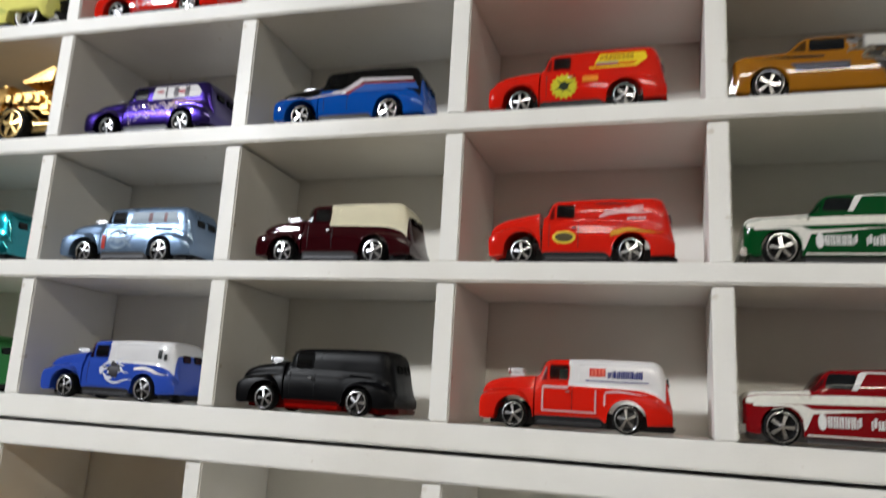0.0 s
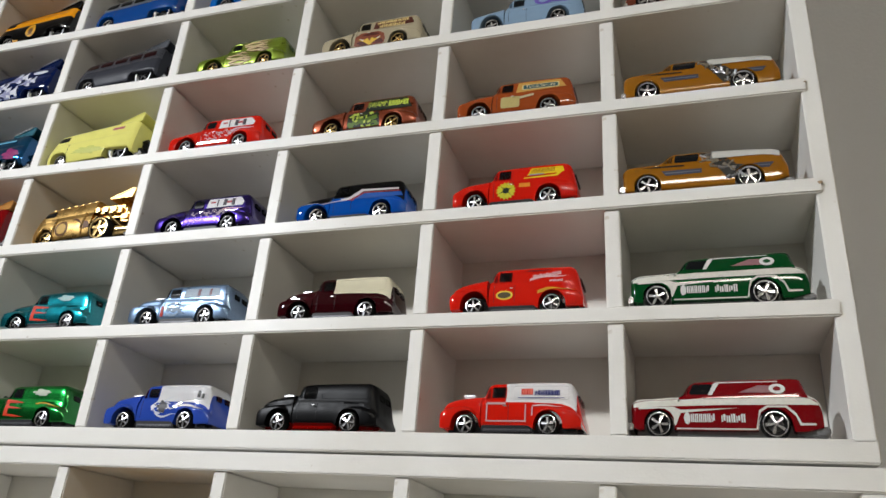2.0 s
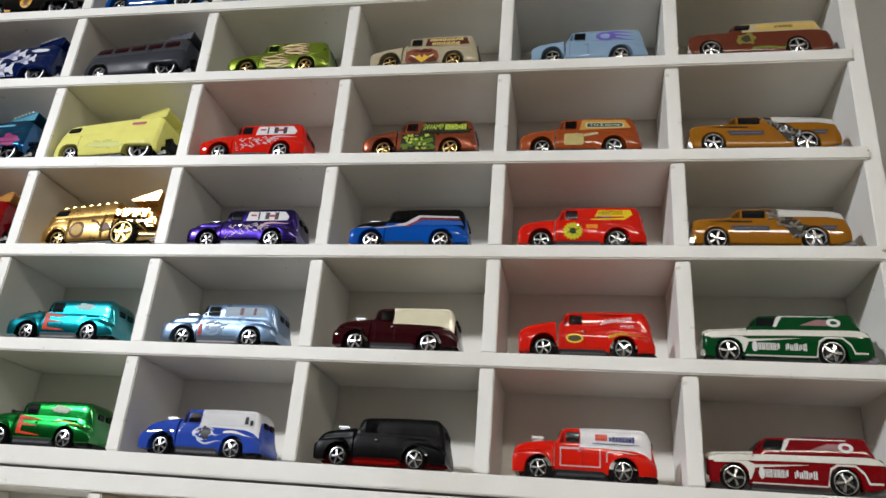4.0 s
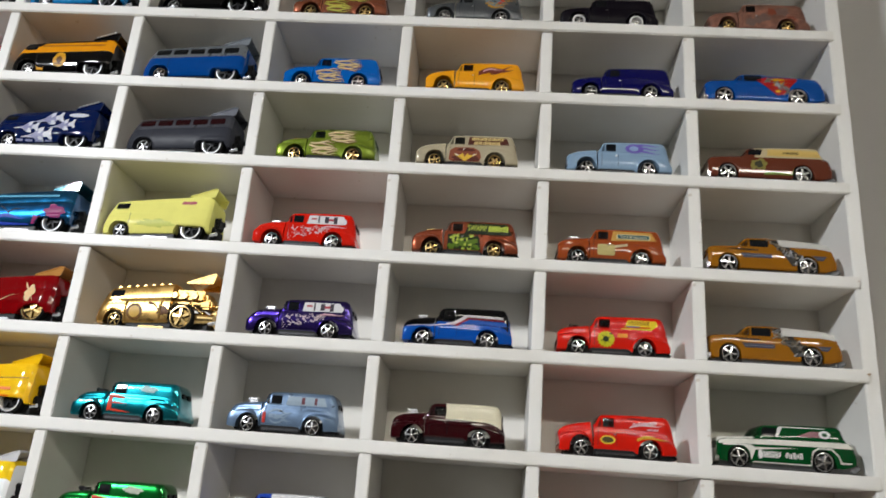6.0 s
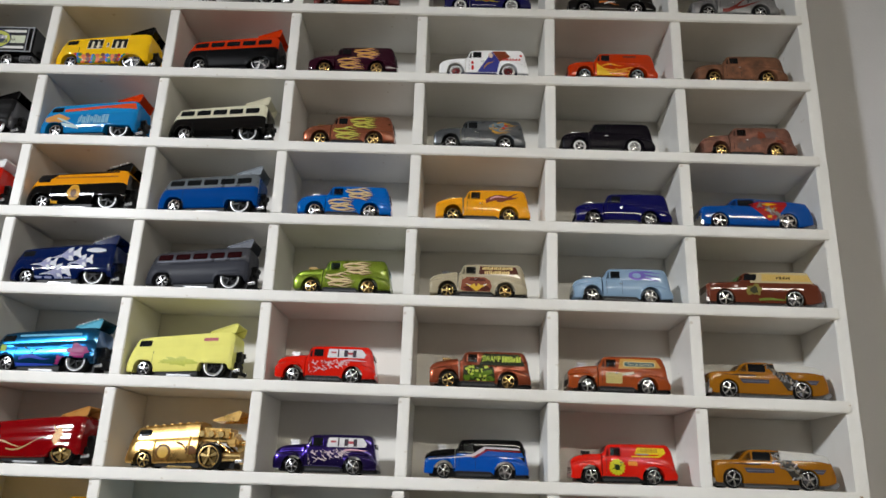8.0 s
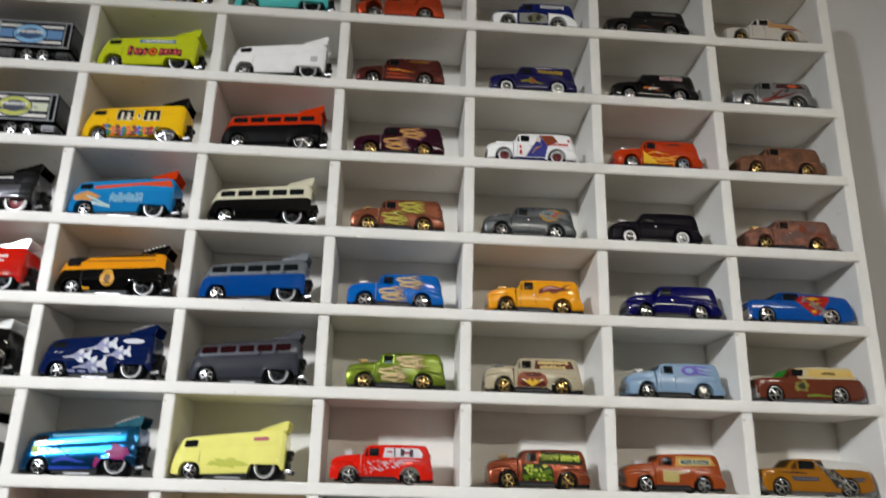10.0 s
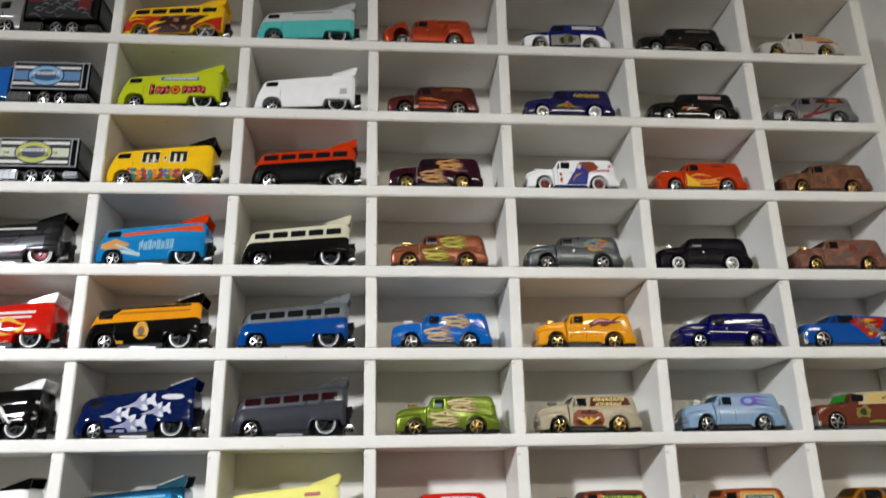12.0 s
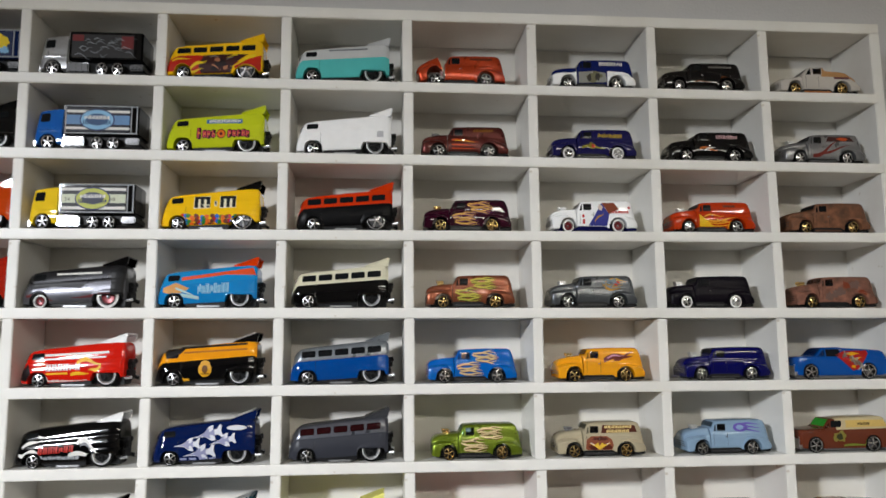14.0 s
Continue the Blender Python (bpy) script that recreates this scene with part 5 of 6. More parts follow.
drag_bus(6, 2, 0.1, "teal blue toy bus with magenta and purple tail", paint(18, 108, 160, "candy"), paint(24, 116, 160, "candy"), wheels="chrome", ribs=True, windows=False, wing=paint(10, 90, 104, "metal"), glass="aqua",
         prints=[([blotch(62, 14, 9, 6, 3), blotch(52, 8, 7, 4, 5)], ink(150, 40, 110)), ([tongue(22, 8, 22, 2, 3, 1.4), rect(20, 3.2, 46, 5.4)], ink(50, 80, 190)), ([tongue(30, 12, 12, 5, 1.0, 1), tongue(24, 16, 10, -6, 1, 0.6)], IB), ([rect(8, 12.6, 12, 17)], IOLIVE), ([rect(19, 22.6, 62, 24.2, 2.4)], ink(110, 180, 210))])
drag_bus(7, 2, 1.7, "deep red toy bus with cream ribbon print", paint(140, 14, 22), wheels="gold", windows=False, wing=paint(200, 150, 90), glass="dark",
         prints=[([tongue(8, 11, 30, 2, 1.4, 2.4), tongue(24, 9, 26, 6, 1.2, -2)], ITAN), ([blotch(57, 18, 4, 6, 4), tongue(53, 24, 8, -12, 2.4, 0)], ink(226, 186, 130)), ([rect(12, 3.6, 54, 4.4)], IBROWN)])
drag_bus(8, 2, 1.7, "bright yellow race toy bus with dark number print", paint(250, 204, 40), paint(250, 206, 44), windows=False, wing=paint(250, 204, 40),
         prints=[([rect(26, 8, 37.6, 17, 0.6)], ink(220, 110, 20)), ([rect(28, 9, 31, 16.4), rect(32.4, 9.2, 36.8, 10.8), rect(32.4, 12, 36.8, 13.4), rect(32.4, 15, 36.8, 16.6), rect(35.4, 9.2, 37, 16.6)], ink(64, 20, 14)), ([rect(41, 11, 44, 12.6), rect(46, 11.2, 49, 12.8), rect(44, 7.6, 47, 9.2)], ISILV), ([rect(54, 9, 61, 11), rect(54, 14, 61, 15.6)], IO), ([rect(8, 19.0, 70, 19.4, 2.6)], ink(120, 80, 10))])
drag_bus(9, 2, 1.7, "white toy bus with yellow upper half and dark lettering", WHITEP, paint(246, 212, 40), windows=False, wing=paint(214, 214, 216),
         prints=[([blotch(48, 14, 12, 4.4, 2)], ink(160, 190, 200)), (bars(40, 10, 59, 14.6, 4, 4, 0.4), IB), ([rect(18, 3.6, 52, 4.6)], IGREY)])

drag_bus(0, 3, 4.4, "turquoise toy bus with white roof and wing", AQUA, paint(206, 208, 208), windows=False, wing=paint(196, 198, 200), prints=[([[(26, 25.4), (56, 27.6), (56, 26.2), (26, 24.2)]], IGREY)])
drag_bus(1, 3, 6.2, "plain white toy bus with raised wing", WHITEP, windows=False, wing=WHITEP, prints=[([rect(62, 13.4, 67, 18.2, 0.3)], ink(196, 196, 200))])
drag_bus(2, 3, 7.3, "matt black toy bus with orange upper half", MATTBLACK, paint(204, 66, 18), wheels="wide", windows=True, wing=paint(208, 70, 20))
drag_bus(3, 3, 4.2, "glossy black toy bus with cream upper half", BLACK, paint(222, 218, 196), windows=True, wing=paint(222, 218, 196), glass="smoke")
drag_bus(4, 3, 4.5, "bright blue toy bus with grey upper half", paint(0, 84, 156), paint(140, 146, 152, "metal"), windows=True, wing=paint(130, 136, 142, "metal"), glass="dark")
drag_bus(5, 3, 4.4, "charcoal grey toy bus with red windows", paint(70, 72, 80, "matt"), paint(96, 98, 106, "metal"), windows=True, wing=paint(88, 90, 96, "metal"), glass="red")
drag_bus(6, 3, 0.8, "pale lemon yellow toy bus with raised tail", LEMON, windows=False, wing=LEMON, prints=[([blotch(36, 10, 16, 3.4, 3, 26, 0.5)], ink(206, 210, 100)), ([round_rect(52, 24.0, 62, 26.2, 0.8, 0.05)], ink(190, 110, 120))], glass="dark")
GOLD = paint(236, 198, 130, "chrome")
drag_bus(7, 3, 9.7, "gold chrome toy bus with big spoked rear wheels", GOLD, windows=False, wheels="gold", wing=GOLD, engine=GOLDCHROME, pipe=GOLDCHROME, glass="dark", rear=(56.5, 8.2, 12.4), cut=48,
              prints=[([oval(26, 10, 5.2, 5.2)], ink(120, 84, 34)), ([oval(26, 10, 3.6, 3.6)], ink(214, 176, 90)), ([tongue(34, 16, 12, -6, 2, 1), blotch(44, 12, 5, 4, 5)], ink(110, 70, 26))])
# ---- vans, third column of buses onwards ----
# The pale blotch high on the side is a highlight painted over the lacquer.
panel_van(8, 3, 8.1, "metallic teal toy panel van with red scallops", TEAL, wheels="chrome", blow=BLACKPL, bumper=TEAL,
          prints=[([tongue(22, 15.2, 14, -1, 2.2, 0), tongue(22, 11.8, 13, -1, 1.6, 0), tongue(22, 7.4, 15, -1.2, 1.6, 0), rect(21.8, 6.6, 24.6, 16)], ink(214, 70, 40)), ([blotch(46, 20, 8, 2.4, 3)], ink(170, 200, 200))])
# Here too the pale upper blotch is a painted highlight; scallops are print.
panel_van(9, 3, 9.8, "metallic emerald toy panel van with red scallops", EMERALD, wheels="chrome", blow=BLACKPL, bumper=EMERALD,
          prints=[([tongue(22, 15.2, 14, -1, 2.2, 0), tongue(22, 11.8, 13, -1, 1.6, 0), tongue(22, 7.4, 15, -1.2, 1.6, 0), rect(21.8, 6.6, 24.6, 16)], ink(214, 70, 40)), ([blotch(46, 20, 8, 2.4, 3)], ink(190, 196, 180)), ([tongue(44, 13.6, 20, -1, 1.0, 0.8)], IGOLD)])

panel_van(0, 4, 4.9, "metallic orange toy panel van with open bonnet", paint(190, 74, 14, "metal"), blow=None, open_hood=20, prints=[([rect(40, 20.4, 58, 22)], IBROWN)])
panel_van(1, 4, 6.7, "brown toy panel van with orange scallops", paint(100, 38, 30, "metal"), blow=GREYPL,
          prints=[([tongue(23, 13.5, 22, -1, 2.4, 0.4), tongue(23, 10, 20, -0.6, 1.4, 0), tongue(23, 7, 22, 0, 1.2, 0)], ink(196, 76, 24)), ([tongue(25, 13, 20, -1, 0.6, 0.4)], ink(240, 200, 60)), (bars(40, 20, 56, 22, 7), ink(150, 100, 30))])
panel_van(2, 4, 8.0, "dark plum toy panel van with yellow flames", paint(62, 14, 40), wheels="gold", blow=GOLDCHROME, prints=hot_flames(5, core=ink(226, 176, 96), dark=ink(110, 50, 110)))
panel_van(3, 4, 9.6, "copper brown toy panel van with yellow flames", paint(152, 92, 64, "metal"), wheels="gold", blow=GOLDCHROME, prints=hot_flames(8, core=ink(206, 196, 90), dark=ink(90, 90, 30)))
panel_van(4, 4, 10.1, "bright blue toy panel van with pale flames", paint(4, 112, 190), blow=CHROME, glass="smoke", prints=hot_flames(11, core=ink(224, 200, 150), dark=ink(80, 40, 90)))
panel_van(5, 4, 13.1, "metallic green toy panel van with cream flames", paint(128, 146, 40, "metal"), wheels="gold", blow=GOLDCHROME, glass="aqua", prints=hot_flames(14, core=ink(226, 206, 160), dark=ink(110, 60, 30)))
web = random.Random(21)
WEB = []
for k in range(54):
    u = web.random()
    WEB.append(tongue(22.4 + u * 26, 9.6 + web.uniform(-5, 5.2) * (1 - 0.7 * u) + 4 * u, web.uniform(-4, 4), web.uniform(-2.6, 2.6), 0.75, web.uniform(-0.9, 0.9)))
LACE = [(WEB, ink(214, 196, 200)), ([[(34.5, 16.6), (35.5, 22.4), (58, 22.4), (61, 19), (60, 16.8)]], ink(222, 220, 222)), ([rect(41.6, 17.2, 42.6, 22), rect(46, 17.4, 48.6, 21.8), rect(52.0, 17.2, 54.4, 21.8)], ink(70, 60, 70)), ([rect(48.6, 18.8, 52, 20.4), rect(37, 19.4, 40.6, 20.6)], ink(180, 80, 90)), ([tongue(46, 14.8, 16, 0.4, 1.4, 0.3)], ink(214, 170, 180))]
panel_van(6, 4, 6.4, "bright red toy panel van with white lace print", RED, blow=CHROME, prints=LACE)
panel_van(7, 4, 11.4, "metallic purple toy panel van with white lace print", paint(58, 34, 122, "candy"), wheels="chrome", blow=CHROME, prints=LACE)
panel_van(8, 4, 8.9, "steel blue toy panel van with grey prints", paint(128, 150, 176, "metal"), wheels="chrome", blow=CHROME,
          prints=[([[(34.5, 16.8), (35.5, 22), (58, 22), (60, 17)]], ink(160, 176, 190)), ([rect(44, 17.6, 46, 21.6), rect(52, 17.6, 53.6, 21.6)], ink(110, 60, 70)), ([rect(21, 6, 23, 12)], ink(190, 60, 50)), (flames(24, 10, 16, 5, 3), ink(150, 170, 190))])
panel_van(9, 4, 9.8, "violet blue toy panel van with white top", paint(60, 92, 180), upper=paint(222, 222, 224), open_hood=3.0, wheels="chrome", blow=CHROME, glass="red",
          prints=[(flames(28, 12, 16, 7, 2), ink(210, 214, 226)), ([blotch(36, 12, 4, 4, 3)], ink(40, 36, 44)), ([rect(57, 17.4, 59, 21), rect(60, 16.8, 61.6, 19.4)], IB), ([tongue(46, 12.8, 18, -1, 1.6, 0.8)], IW)])

panel_van(0, 5, 13.1, "white toy panel van with dark blue top", paint(26, 40, 104), upper=paint(28, 44, 112), lower_front=WHITEP, upper_from=20, blow=None, bumper=WHITEP,
          prints=[([[(21.4, 5), (21.4, 13.6), (34, 14.6), (43.6, 13.4), (45, 6)]], ink(150, 150, 146)), (bars(38.5, 19.2, 58, 22.2, 7, 2), IW), ([blotch(34, 10, 8, 5, 4)], ink(120, 116, 90)), ([blotch(30, 9, 2.4, 3.6, 6), blotch(37, 10, 2.4, 3.6, 7)], ink(60, 56, 50))])
panel_van(1, 5, 11.7, "dark indigo toy panel van with yellow script", paint(38, 36, 92), wheels="white", blow=None, prints=[(bars(37, 18, 57, 21, 9, 4, -0.6), ink(190, 160, 40)), ([tongue(24, 10, 20, 0, 2.6, 1), blotch(32, 11, 4, 3, 3)], ink(150, 140, 40)), ([blotch(33, 11, 2, 2, 5)], ink(190, 60, 40))])
panel_van(2, 5, 10.0, "white toy panel van with playing-card print", WHITEP, wheels="red", blow=WHITEP, chassis=paint(36, 40, 96), pipe=paint(30, 34, 90),
          prints=[([[(29, 5), (36, 16), (40, 22.6), (46, 14), (44, 5)]], ink(60, 66, 150)), ([[(40, 22.8), (50, 22.8), (54, 18), (46, 14)]], ink(140, 70, 40)), ([blotch(39, 19, 2.4, 2.8, 3)], ink(226, 206, 196)), ([tongue(34, 8, 8, 8, 2, 1)], ink(200, 150, 50)), ([oval(25, 12.5, 0.9, 1.4), rect(24.4, 6.6, 26.2, 10), oval(62, 19, 1, 1)] + bars(48, 14.8, 62, 16.6, 6), IR)])
panel_van(3, 5, 8.1, "metallic grey toy panel van with flame emblem", paint(104, 108, 112, "metal"), open_hood=2.5, blow=CHROME, prints=[(flames(40, 18, 20, 6, 9), ink(196, 150, 60)), ([blotch(52, 19, 3, 2, 4)], ink(200, 60, 30)), (flames(40, 19, 16, 5, 2), ink(120, 140, 150))])
panel_van(4, 5, 11.8, "amber yellow toy panel van with brown swoosh", paint(238, 172, 40), wheels="gold", open_hood=3.0, blow=GOLDCHROME, glass="smoke", prints=[([tongue(36, 15.4, 24, 4.6, 5, 1.4), tongue(44, 16, 16, 5, 3, -1)], ink(130, 64, 40)), ([tongue(39, 17, 14, 3, 1.6, 1)], ink(226, 170, 170))])
panel_van(5, 5, 10.1, "beige toy panel van with brown eagle print", BEIGE, upper=BEIGE, wheels="gold", open_hood=2.5, blow=GREYPL, glass="smoke",
          prints=[([[(34, 16.8), (35, 22.6), (60, 22.2), (62, 17.4)]], ink(90, 40, 24)), (bars(36.5, 20.2, 58, 22.2, 8) + bars(38, 17.2, 56, 19.4, 6), ink(232, 206, 140)), ([[(21.8, 6), (22.4, 12.4), (26, 14.8), (38, 14.8), (42, 12.6), (43.4, 8), (42, 5), (24, 4.8)]], ink(146, 84, 60)), ([blotch(28, 7, 5, 2.6, 3), blotch(38, 7.4, 5, 2.6, 5), blotch(33, 13, 7, 1.6, 9)], ink(96, 44, 34)), ([[(24.6, 9.8), (29, 7.4), (32.6, 5), (36.4, 7.6), (41, 10), (36, 9), (34, 10.4), (32.6, 7.8), (31, 10.4), (29, 9)]], ink(230, 190, 70)), ([[(24.8, 10.4), (28.4, 9.2), (28, 8.4)], [(40.6, 10.6), (37.6, 9.4), (38, 8.6)]], IW)])
slime = random.Random(6)


def slime_spots(count, size):
    return [blotch(slime.uniform(23.4, 42), slime.uniform(4.6, 14.4), size * slime.uniform(0.6, 1.3), size * slime.uniform(0.5, 1.0), slime.randint(0, 999), 14, 0.6) for _ in range(count)]


DRIPS = [tongue(34.6 + k * 0.98, 22.6 - slime.uniform(0, 0.8), slime.uniform(-0.6, 1.2), -slime.uniform(3.5, 7.4), 0.85, 0.2) for k in range(28)]
pv = panel_van(6, 5, 12.8, "brown toy panel van with slimy green lettering", paint(150, 78, 44, "metal"), wheels="gold", blow=GOLDCHROME, glass="smoke", open_hood=4.0, panel=False,
               prints=[([[(22.4, 4.8), (22.6, 14.6), (34, 15.4), (43, 13.4), (44, 5)]], ink(44, 52, 18)), (slime_spots(16, 3.0), ink(96, 124, 26)), (slime_spots(16, 1.9), ink(190, 204, 84)), (slime_spots(15, 1.2), ink(30, 40, 22)),
                       ([[(33, 15.0), (36, 22.9), (60, 22.8), (64, 15.4)]], ink(34, 40, 16)), (DRIPS, ink(140, 160, 52))])
letters(PANEL, pv, "SWAMP", 35.4, 17.6, 3.8, 12, ink(206, 222, 90), lift=0.5)
decal(PANEL, pv, bars(48.4, 17.4, 61.4, 21.2, 7, 5), ink(206, 222, 90), 0.45)
panel_van(7, 5, 11.7, "blue toy panel van with black top and silver stripe", paint(16, 94, 178), upper=BLACK, upper_from=0, blow=CHROME, glass="smoke",
          prints=[([[(2.4, 12.0), (10, 13.4), (21, 14.8), (21, 14.0), (10, 12.6), (3, 11.4)]], IB), ([rect(2.5, 11.0, 30, 11.6, 2.6), [(28, 13.4), (33, 13.6), (40, 18.6), (62, 18.2), (62, 19.2), (39, 20), (31, 15.2), (26, 14.6)]], ink(206, 200, 204)), ([[(30, 13.2), (34, 13.2), (41, 17.4), (63, 17), (63, 17.6), (40, 18.2), (33, 14.2)]], ink(150, 40, 50)), ([[(35, 14.0), (41, 17.2), (63.4, 16.6), (65, 14.0)]], ink(14, 90, 172))])
panel_van(8, 5, 10.2, "dark maroon toy panel van with cream top", paint(62, 12, 22), upper=paint(226, 220, 196), wheels="chrome", blow=CHROME, glass="smoke")
panel_van(9, 5, 8.8, "satin black toy panel van with red underside", MATTBLACK, blow=CHROME, glass="smoke", open_hood=2.5, chassis=paint(96, 12, 10), pipe=paint(150, 20, 15))

panel_van(0, 6, 6.9, "black toy sedan-delivery van with grey script", paint(20, 17, 18), blow=None, prints=[(bars(38, 19.8, 58, 21.6, 10, 3), ink(130, 126, 120)), ([tongue(26, 8, 14, 1, 1.2, 0.8), tongue(48, 12, 10, 1, 1.0, 0.6)], ink(110, 64, 30))])
panel_van(1, 6, 10.3, "glossy black toy van with pale pink script", paint(16, 15, 17), blow=None, prints=[(bars(38, 18.8, 56, 21.8, 9, 5), ink(206, 170, 170)), ([tongue(24, 11, 16, -1, 2.2, 1)], ink(190, 110, 40)), ([tongue(28, 9.6, 10, 3, 1.6, 0.6)], IW)])
panel_van(2, 6, 9.4, "orange toy panel van with yellow flames", paint(198, 70, 20), blow=CHROME, prints=[(flames(22, 8.5, 32, 9, 6), ink(240, 170, 40)), ([[(22, 5), (22, 15), (28, 10), (34, 5)]], ink(244, 196, 40)), ([rect(42, 20.2, 52, 21.8)], IBROWN)], pipe=CHROME)
panel_van(3, 6, 4.8, "blackish purple toy van with white-wall wheels", paint(22, 15, 29, "matt"), wheels="white", blow=CHROME)
panel_van(4, 6, 14.2, "deep indigo blue toy panel van with chrome blower", paint(16, 18, 96), blow=CHROME)
panel_van(5, 6, 12.1, "pale blue-grey toy panel van with lilac flame", paint(150, 174, 196), blow=CHROME, open_hood=2.5, glass="smoke", prints=[([oval(44, 19.4, 6, 3.2)] + [tongue(44, 19.4 + d, 17, d * 0.4, 1.6, 0.6) for d in (-2, 0, 2)], ink(120, 104, 190)), ([oval(43.6, 19.4, 3, 1.8)], ink(150, 174, 210))])
pv = panel_van(6, 6, 7.5, "rust orange toy panel van with cream sign panels", paint(166, 88, 46), blow=CHROME, glass="smoke",
               prints=[([[(33.6, 16.2), (35, 22.8), (59, 22.6), (62.4, 17.4)]], ink(206, 160, 80)), ([round_rect(37, 17.6, 58.5, 21.0, 1.0)], ink(216, 206, 160)), ([round_rect(37.8, 18.0, 57.8, 20.6, 0.9)], ink(60, 96, 100)), ([round_rect(25, 6.6, 36, 13.8, 1.0)], ink(196, 180, 120)), ([[(36, 13.4), (44, 14.6), (44, 13.2), (36, 11.6)]], ink(206, 190, 150))], )
letters(PANEL, pv, "Tire & Service", 39.4, 18.4, 1.8, 16.8, ink(226, 220, 190), lift=0.45)
panel_van(7, 6, 9.1, "bright red toy panel van with yellow lettering", RED, blow=BLACKPL, glass="smoke", prints=[([[(41, 18.2), (43, 22.4), (60, 22.2), (61, 19.4), (57, 16.6), (39, 16.6), (39, 17.2), (56, 17.6), (57, 18.4)]], ink(236, 206, 20)), (bars(43, 19.4, 56, 22, 8, 3), ink(180, 140, 10)), ([[(29.5 + (5.6 if k % 2 else 4.5) * math.cos(k * math.tau / 32), 10.2 + (5.2 if k % 2 else 4.2) * math.sin(k * math.tau / 32)) for k in range(32)]], ink(206, 200, 40)), ([oval(29.5, 10.2, 1.8, 1.8)] + [tongue(29.5, 10.2, 4.2 * math.cos(a), 4.2 * math.sin(a), 1.0, 0) for a in (0.4, 1.4, 2.4, 3.5, 4.5, 5.6)], ink(30, 50, 20)), ([rect(36.6, 11.4, 42.6, 13.8)], ink(236, 150, 40)), ([rect(42, 18.0, 50, 18.7)], ink(160, 150, 160))])
panel_van(8, 6, 11.8, "bright red toy panel van with white script", RED, blow=None, glass="smoke", open_hood=5, prints=[([tongue(41, 17.6, 20, 2.6, 1.6, 0.8)] + bars(42.6, 18.2, 57, 20.2, 9, 4, 1.6), ink(236, 190, 190)), (bars(51, 16.4, 58, 17.4, 4), ink(236, 200, 200)), ([oval(28.2, 10.0, 4.4, 2.4)], ink(236, 206, 70)), ([oval(28.2, 10.0, 3.4, 1.6)], ink(90, 80, 50)), ([tongue(45.2, 11, 19, 1.6, 2.4, 1.0)], ink(214, 160, 40)), ([tongue(39.5, 22.4, 14, 0, 0.8, 0)], ink(120, 16, 16))])
panel_van(9, 6, 11.2, "bright red toy panel van with white upper panel", RED, upper=paint(228, 226, 226), blow=CHROME, glass="smoke", prints=[([rect(39.4, 18.6, 45, 21.4)], ink(206, 40, 30)), (bars(39.8, 18.8, 45, 21.2, 2), ink(230, 120, 100)), (bars(45.8, 18.2, 58, 20.8, 8, 3), ink(50, 60, 130)), ([rect(38, 17.0, 60, 17.3)], ink(60, 66, 140)), ([rect(22.6, 6.2, 23.2, 14.6), rect(22.6, 6.2, 42, 6.8), rect(41.4, 6.2, 42, 14.0), rect(23, 14.0, 32, 15.0)], ink(214, 170, 170)), ([rect(44.6, 9, 45.2, 13), tongue(45, 13.4, 15, 0.2, 0.9, 0.4)], ink(224, 190, 190))])

panel_van(0, 7, 8.8, "white toy pickup with tan load cover", paint(206, 200, 192), upper=paint(196, 156, 112), upper_from=36.5, form=PICKUP, wheels="gold", blow=None, glass="smoke", pipe=paint(190, 130, 80), name="toy_pickup", prints=[([rect(47, 13.4, 60, 15)], ink(110, 60, 70))])
panel_van(1, 7, 9.2, "silver grey toy panel van with rust-red swoosh", paint(142, 142, 144, "metal"), blow=CHROME, glass="smoke", prints=[([tongue(24, 7, 22, 10, 4, -2), tongue(30, 9, 26, 6, 2.6, -1)], ink(120, 40, 30)), ([[(36, 18.4), (38, 22.4), (57, 22.4), (60, 18.8)]], ink(70, 30, 26)), ([blotch(50, 20.4, 6, 1.6, 3)], ink(206, 90, 40))])
panel_van(2, 7, 10.0, "rusty brown toy panel van, weathered all over", paint(130, 92, 68, "rust"), wheels="gold", blow=None, pipe=paint(96, 64, 44, "rust"))
panel_van(3, 7, 11.0, "rusted grey and brown toy panel van", paint(140, 100, 84, "rust"), open_hood=2.0, wheels="gold", blow=GOLDCHROME, glass="smoke", pipe=None, prints=[([blotch(36, 12, 7, 5, 4, 20, 0.6), blotch(50, 18, 8, 4, 6, 20, 0.6), blotch(28, 9, 4, 4, 9)], ink(120, 96, 88)), ([blotch(43, 18, 4, 3.6, 5), blotch(56, 12, 4, 3, 7)], ink(136, 66, 40))])
wagon(4, 7, 6.6, "bright blue toy wagon with red shield emblem", paint(16, 92, 166), form=FASTBACK, engine=True, glass="smoke",
      prints=[([[(33, 18), (40, 21), (60, 21.4), (60, 19), (50, 7.4), (46, 6.4)]], ink(170, 30, 26)), ([[(40, 19.2), (48, 20.4), (53, 19), (46, 17.6)], [(43, 13.6), (50, 14.6), (54, 16.6), (45, 15.4)], rect(45, 8.6, 48, 10.4)], ink(232, 180, 30))])
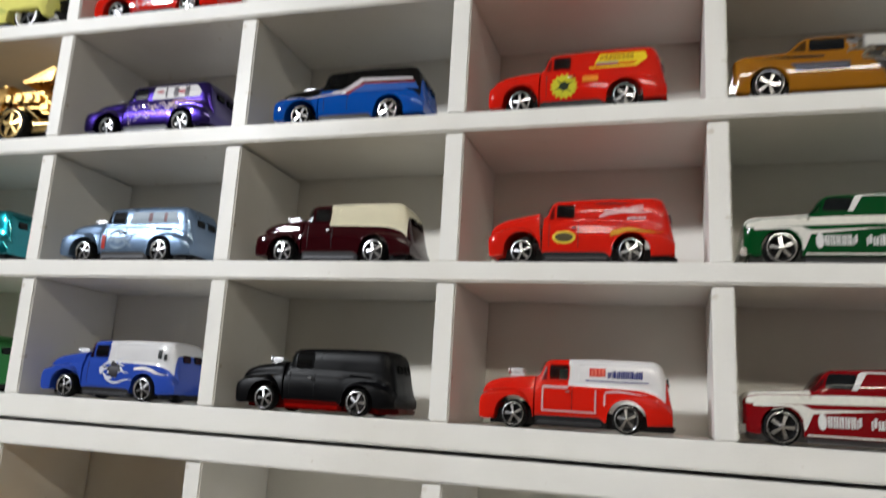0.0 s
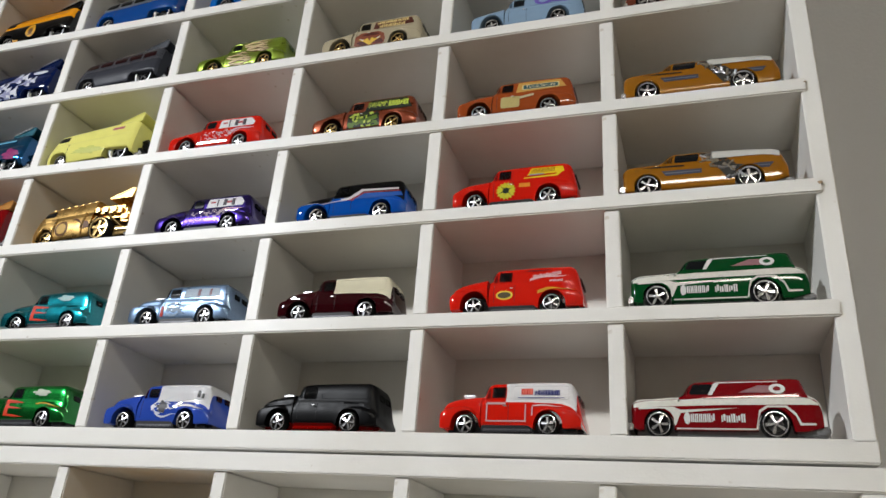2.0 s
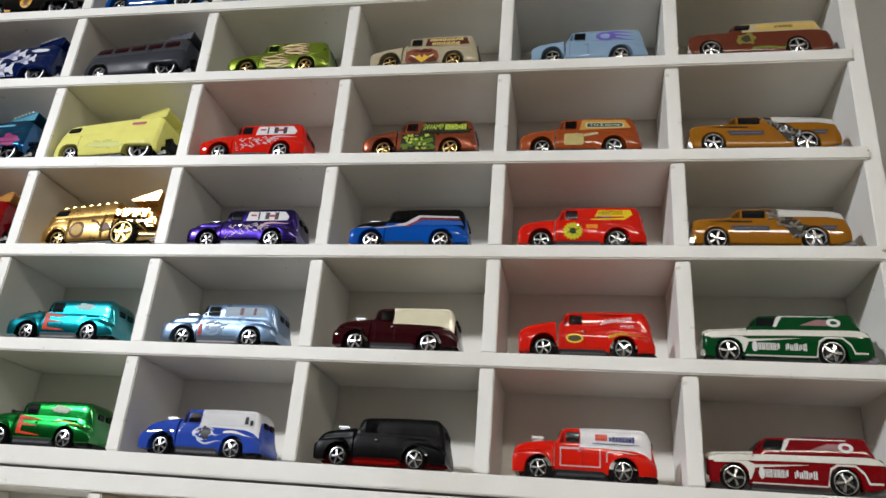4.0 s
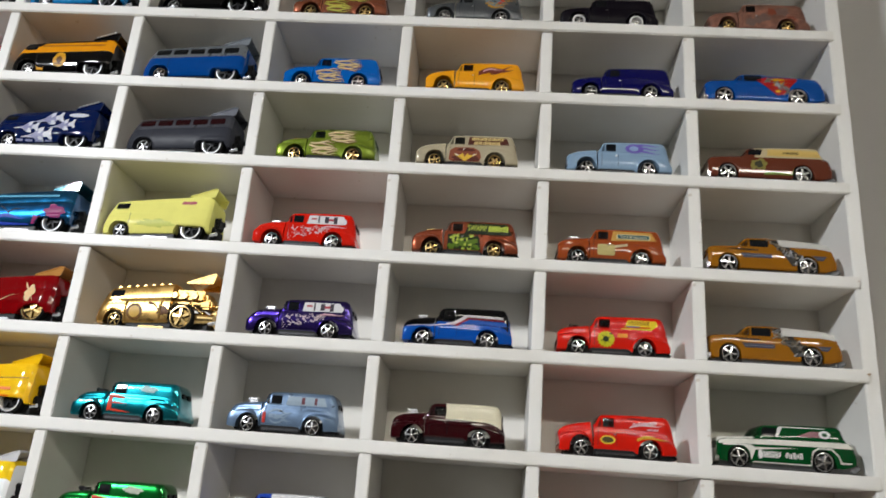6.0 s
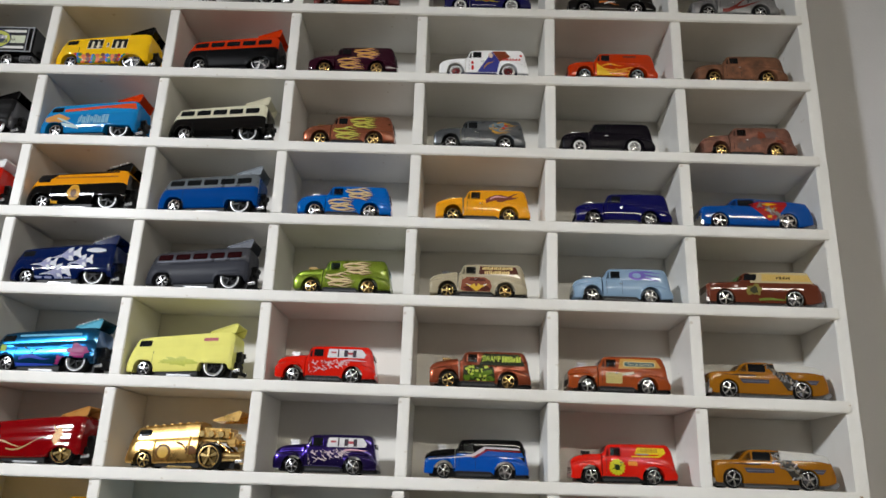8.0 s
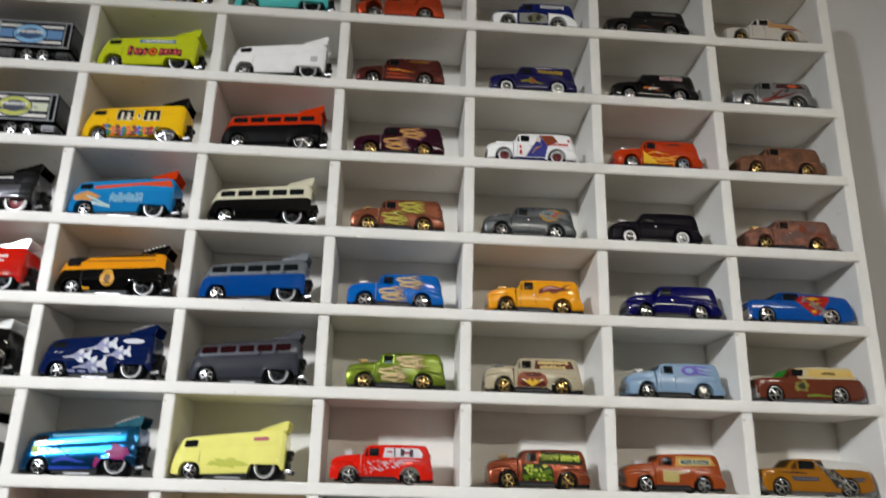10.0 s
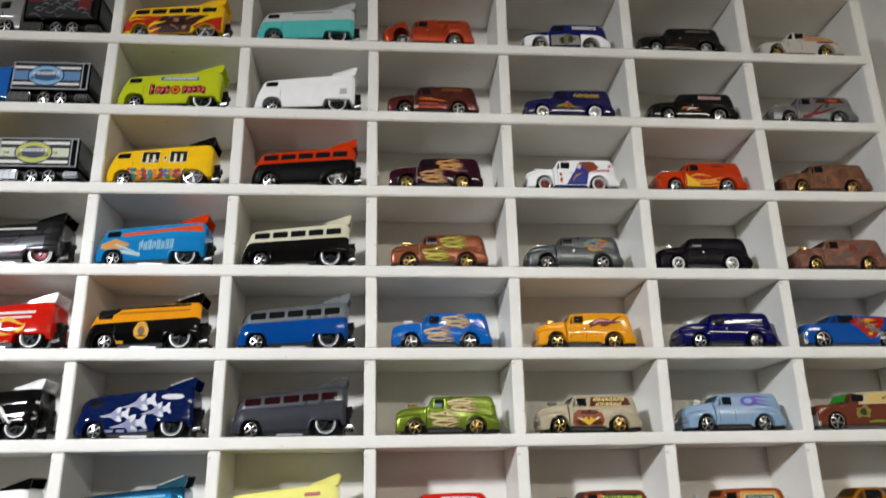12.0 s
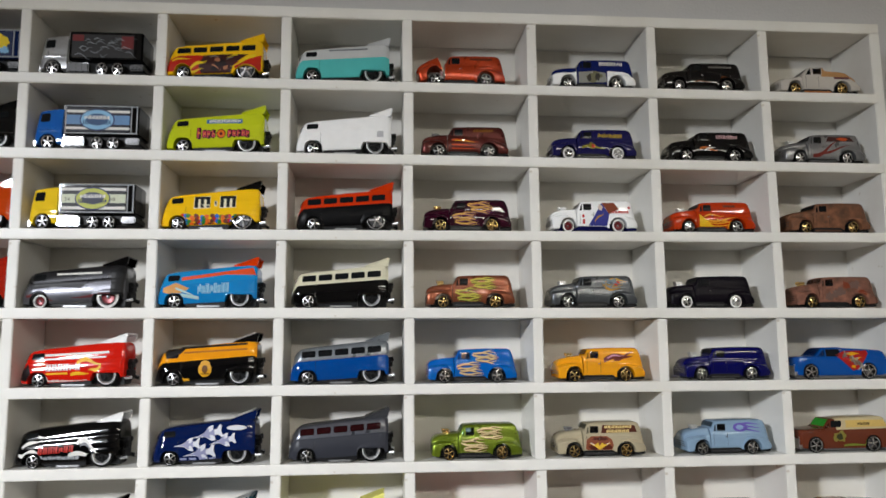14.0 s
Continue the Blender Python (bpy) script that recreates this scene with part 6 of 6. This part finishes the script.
wagon(5, 7, 6.8, "brown toy wagon with cream roof and crest", paint(118, 66, 48), upper=paint(206, 192, 158), form=WAGON, upper_from=29.5, glass="green",
      prints=[([[(37, 18.0), (38, 23.2), (69, 23.2), (71, 18.4)]], ink(214, 184, 110)), (bars(47, 19.6, 57, 21.6, 5, 3), ink(80, 64, 30)), ([blotch(31, 11.4, 6, 5.4, 4, 22, 0.5)], ink(140, 130, 60)), ([blotch(31, 11.4, 3.6, 3, 6)], ink(60, 60, 36)), ([tongue(34, 5, 22, 0.6, 2, 0.4)], ink(120, 140, 50))])
for r, n in ((6, 4.6), (7, 3.1)):
    wagon(r, 7, n, "ochre gold toy wagon with exposed engine, white rear roof", paint(164, 114, 36), form=FASTBACK, engine=True, roof=paint(214, 212, 206), glass="smoke",
          prints=[([[(37, 22.6), (45, 22.4), (54, 13), (60, 12), (56, 6.5), (50, 5.5), (46, 11)]], ink(58, 56, 52)), ([[(19, 12.4), (38, 12.2), (38, 9.8), (21, 9.6)], [(58, 12.4), (71, 12.6), (68.6, 9.8), (59, 9.8)]], ink(74, 74, 86)), ([tongue(30, 14.6, -22, 0.4, 1.2, 0)], ink(40, 34, 26)), ([rect(20.6, 10.6, 37, 11.2), rect(59.6, 10.8, 69, 11.4)], ink(110, 112, 122))])
for r, n, c in ((8, 5.8, (8, 84, 42)), (9, 4.6, (136, 18, 28))):
    wagon(r, 7, n, "%s and white toy panel wagon with white lettering" % ("green" if r == 8 else "maroon"), paint(*c), upper=paint(*c), form=WAGON, glass="smoke", bonnet=paint(222, 220, 212),
          prints=[([[(x, WAGON.at("belt", x) - 0.35) for x in np.linspace(0.9, 75.6, 30)] + [(75.6, 13.8), (40, 13.6), (0.9, 12.6)]], ink(226, 224, 214)),
                  ([[(3.2, 11.8), (3.2, 12.8), (18, 12.8), (21, 11.5), (45, 12.4), (21, 10.2), (19.4, 6.4), (18.2, 4.2), (18.0, 8.4), (16.6, 10.6), (14.4, 12.0)],
                    rect(19.2, 3.2, 52, 4.0), [(51.6, 3.4), (53.2, 10.6), (56, 12.6), (63, 12.6), (66.6, 9.2), (68, 5.4), (74, 5.6), (74, 6.4), (68.6, 6.4), (66.8, 10.4), (63.4, 13.4), (55.6, 13.4), (52.6, 11.4), (51, 4.0)]], ink(224, 222, 214)),
                  (bars(25.0, 6.4, 35.0, 9.8, 6, 2) + bars(37.4, 6.4, 47.2, 9.8, 5, 4) + [oval(23.6, 8.0, 1.3, 2.5)], ink(226, 226, 224)),
                  ([[(32.6, 18.0), (34.2, 18.0), (37.4, 23.4), (61, 23.8), (61, 24.2), (36.2, 24.0), (35, 23.2)]], ink(226, 224, 220)),
                  ([[(45, 19.0), (53, 22.2), (62, 22.0), (58, 19.0)]], ink(160, 120, 124)),
                  ([oval(60.4, 20.7, 3.2, 2.2)], ink(230, 230, 228)), ([oval(60.4, 20.7, 1.6, 1.0)], ink(*c))])

# ---- lower case ----
panel_van(9, 4, 9.8, "golden yellow toy panel van in the case below", paint(196, 150, 40), blow=None, z=LOWER_FLOOR)
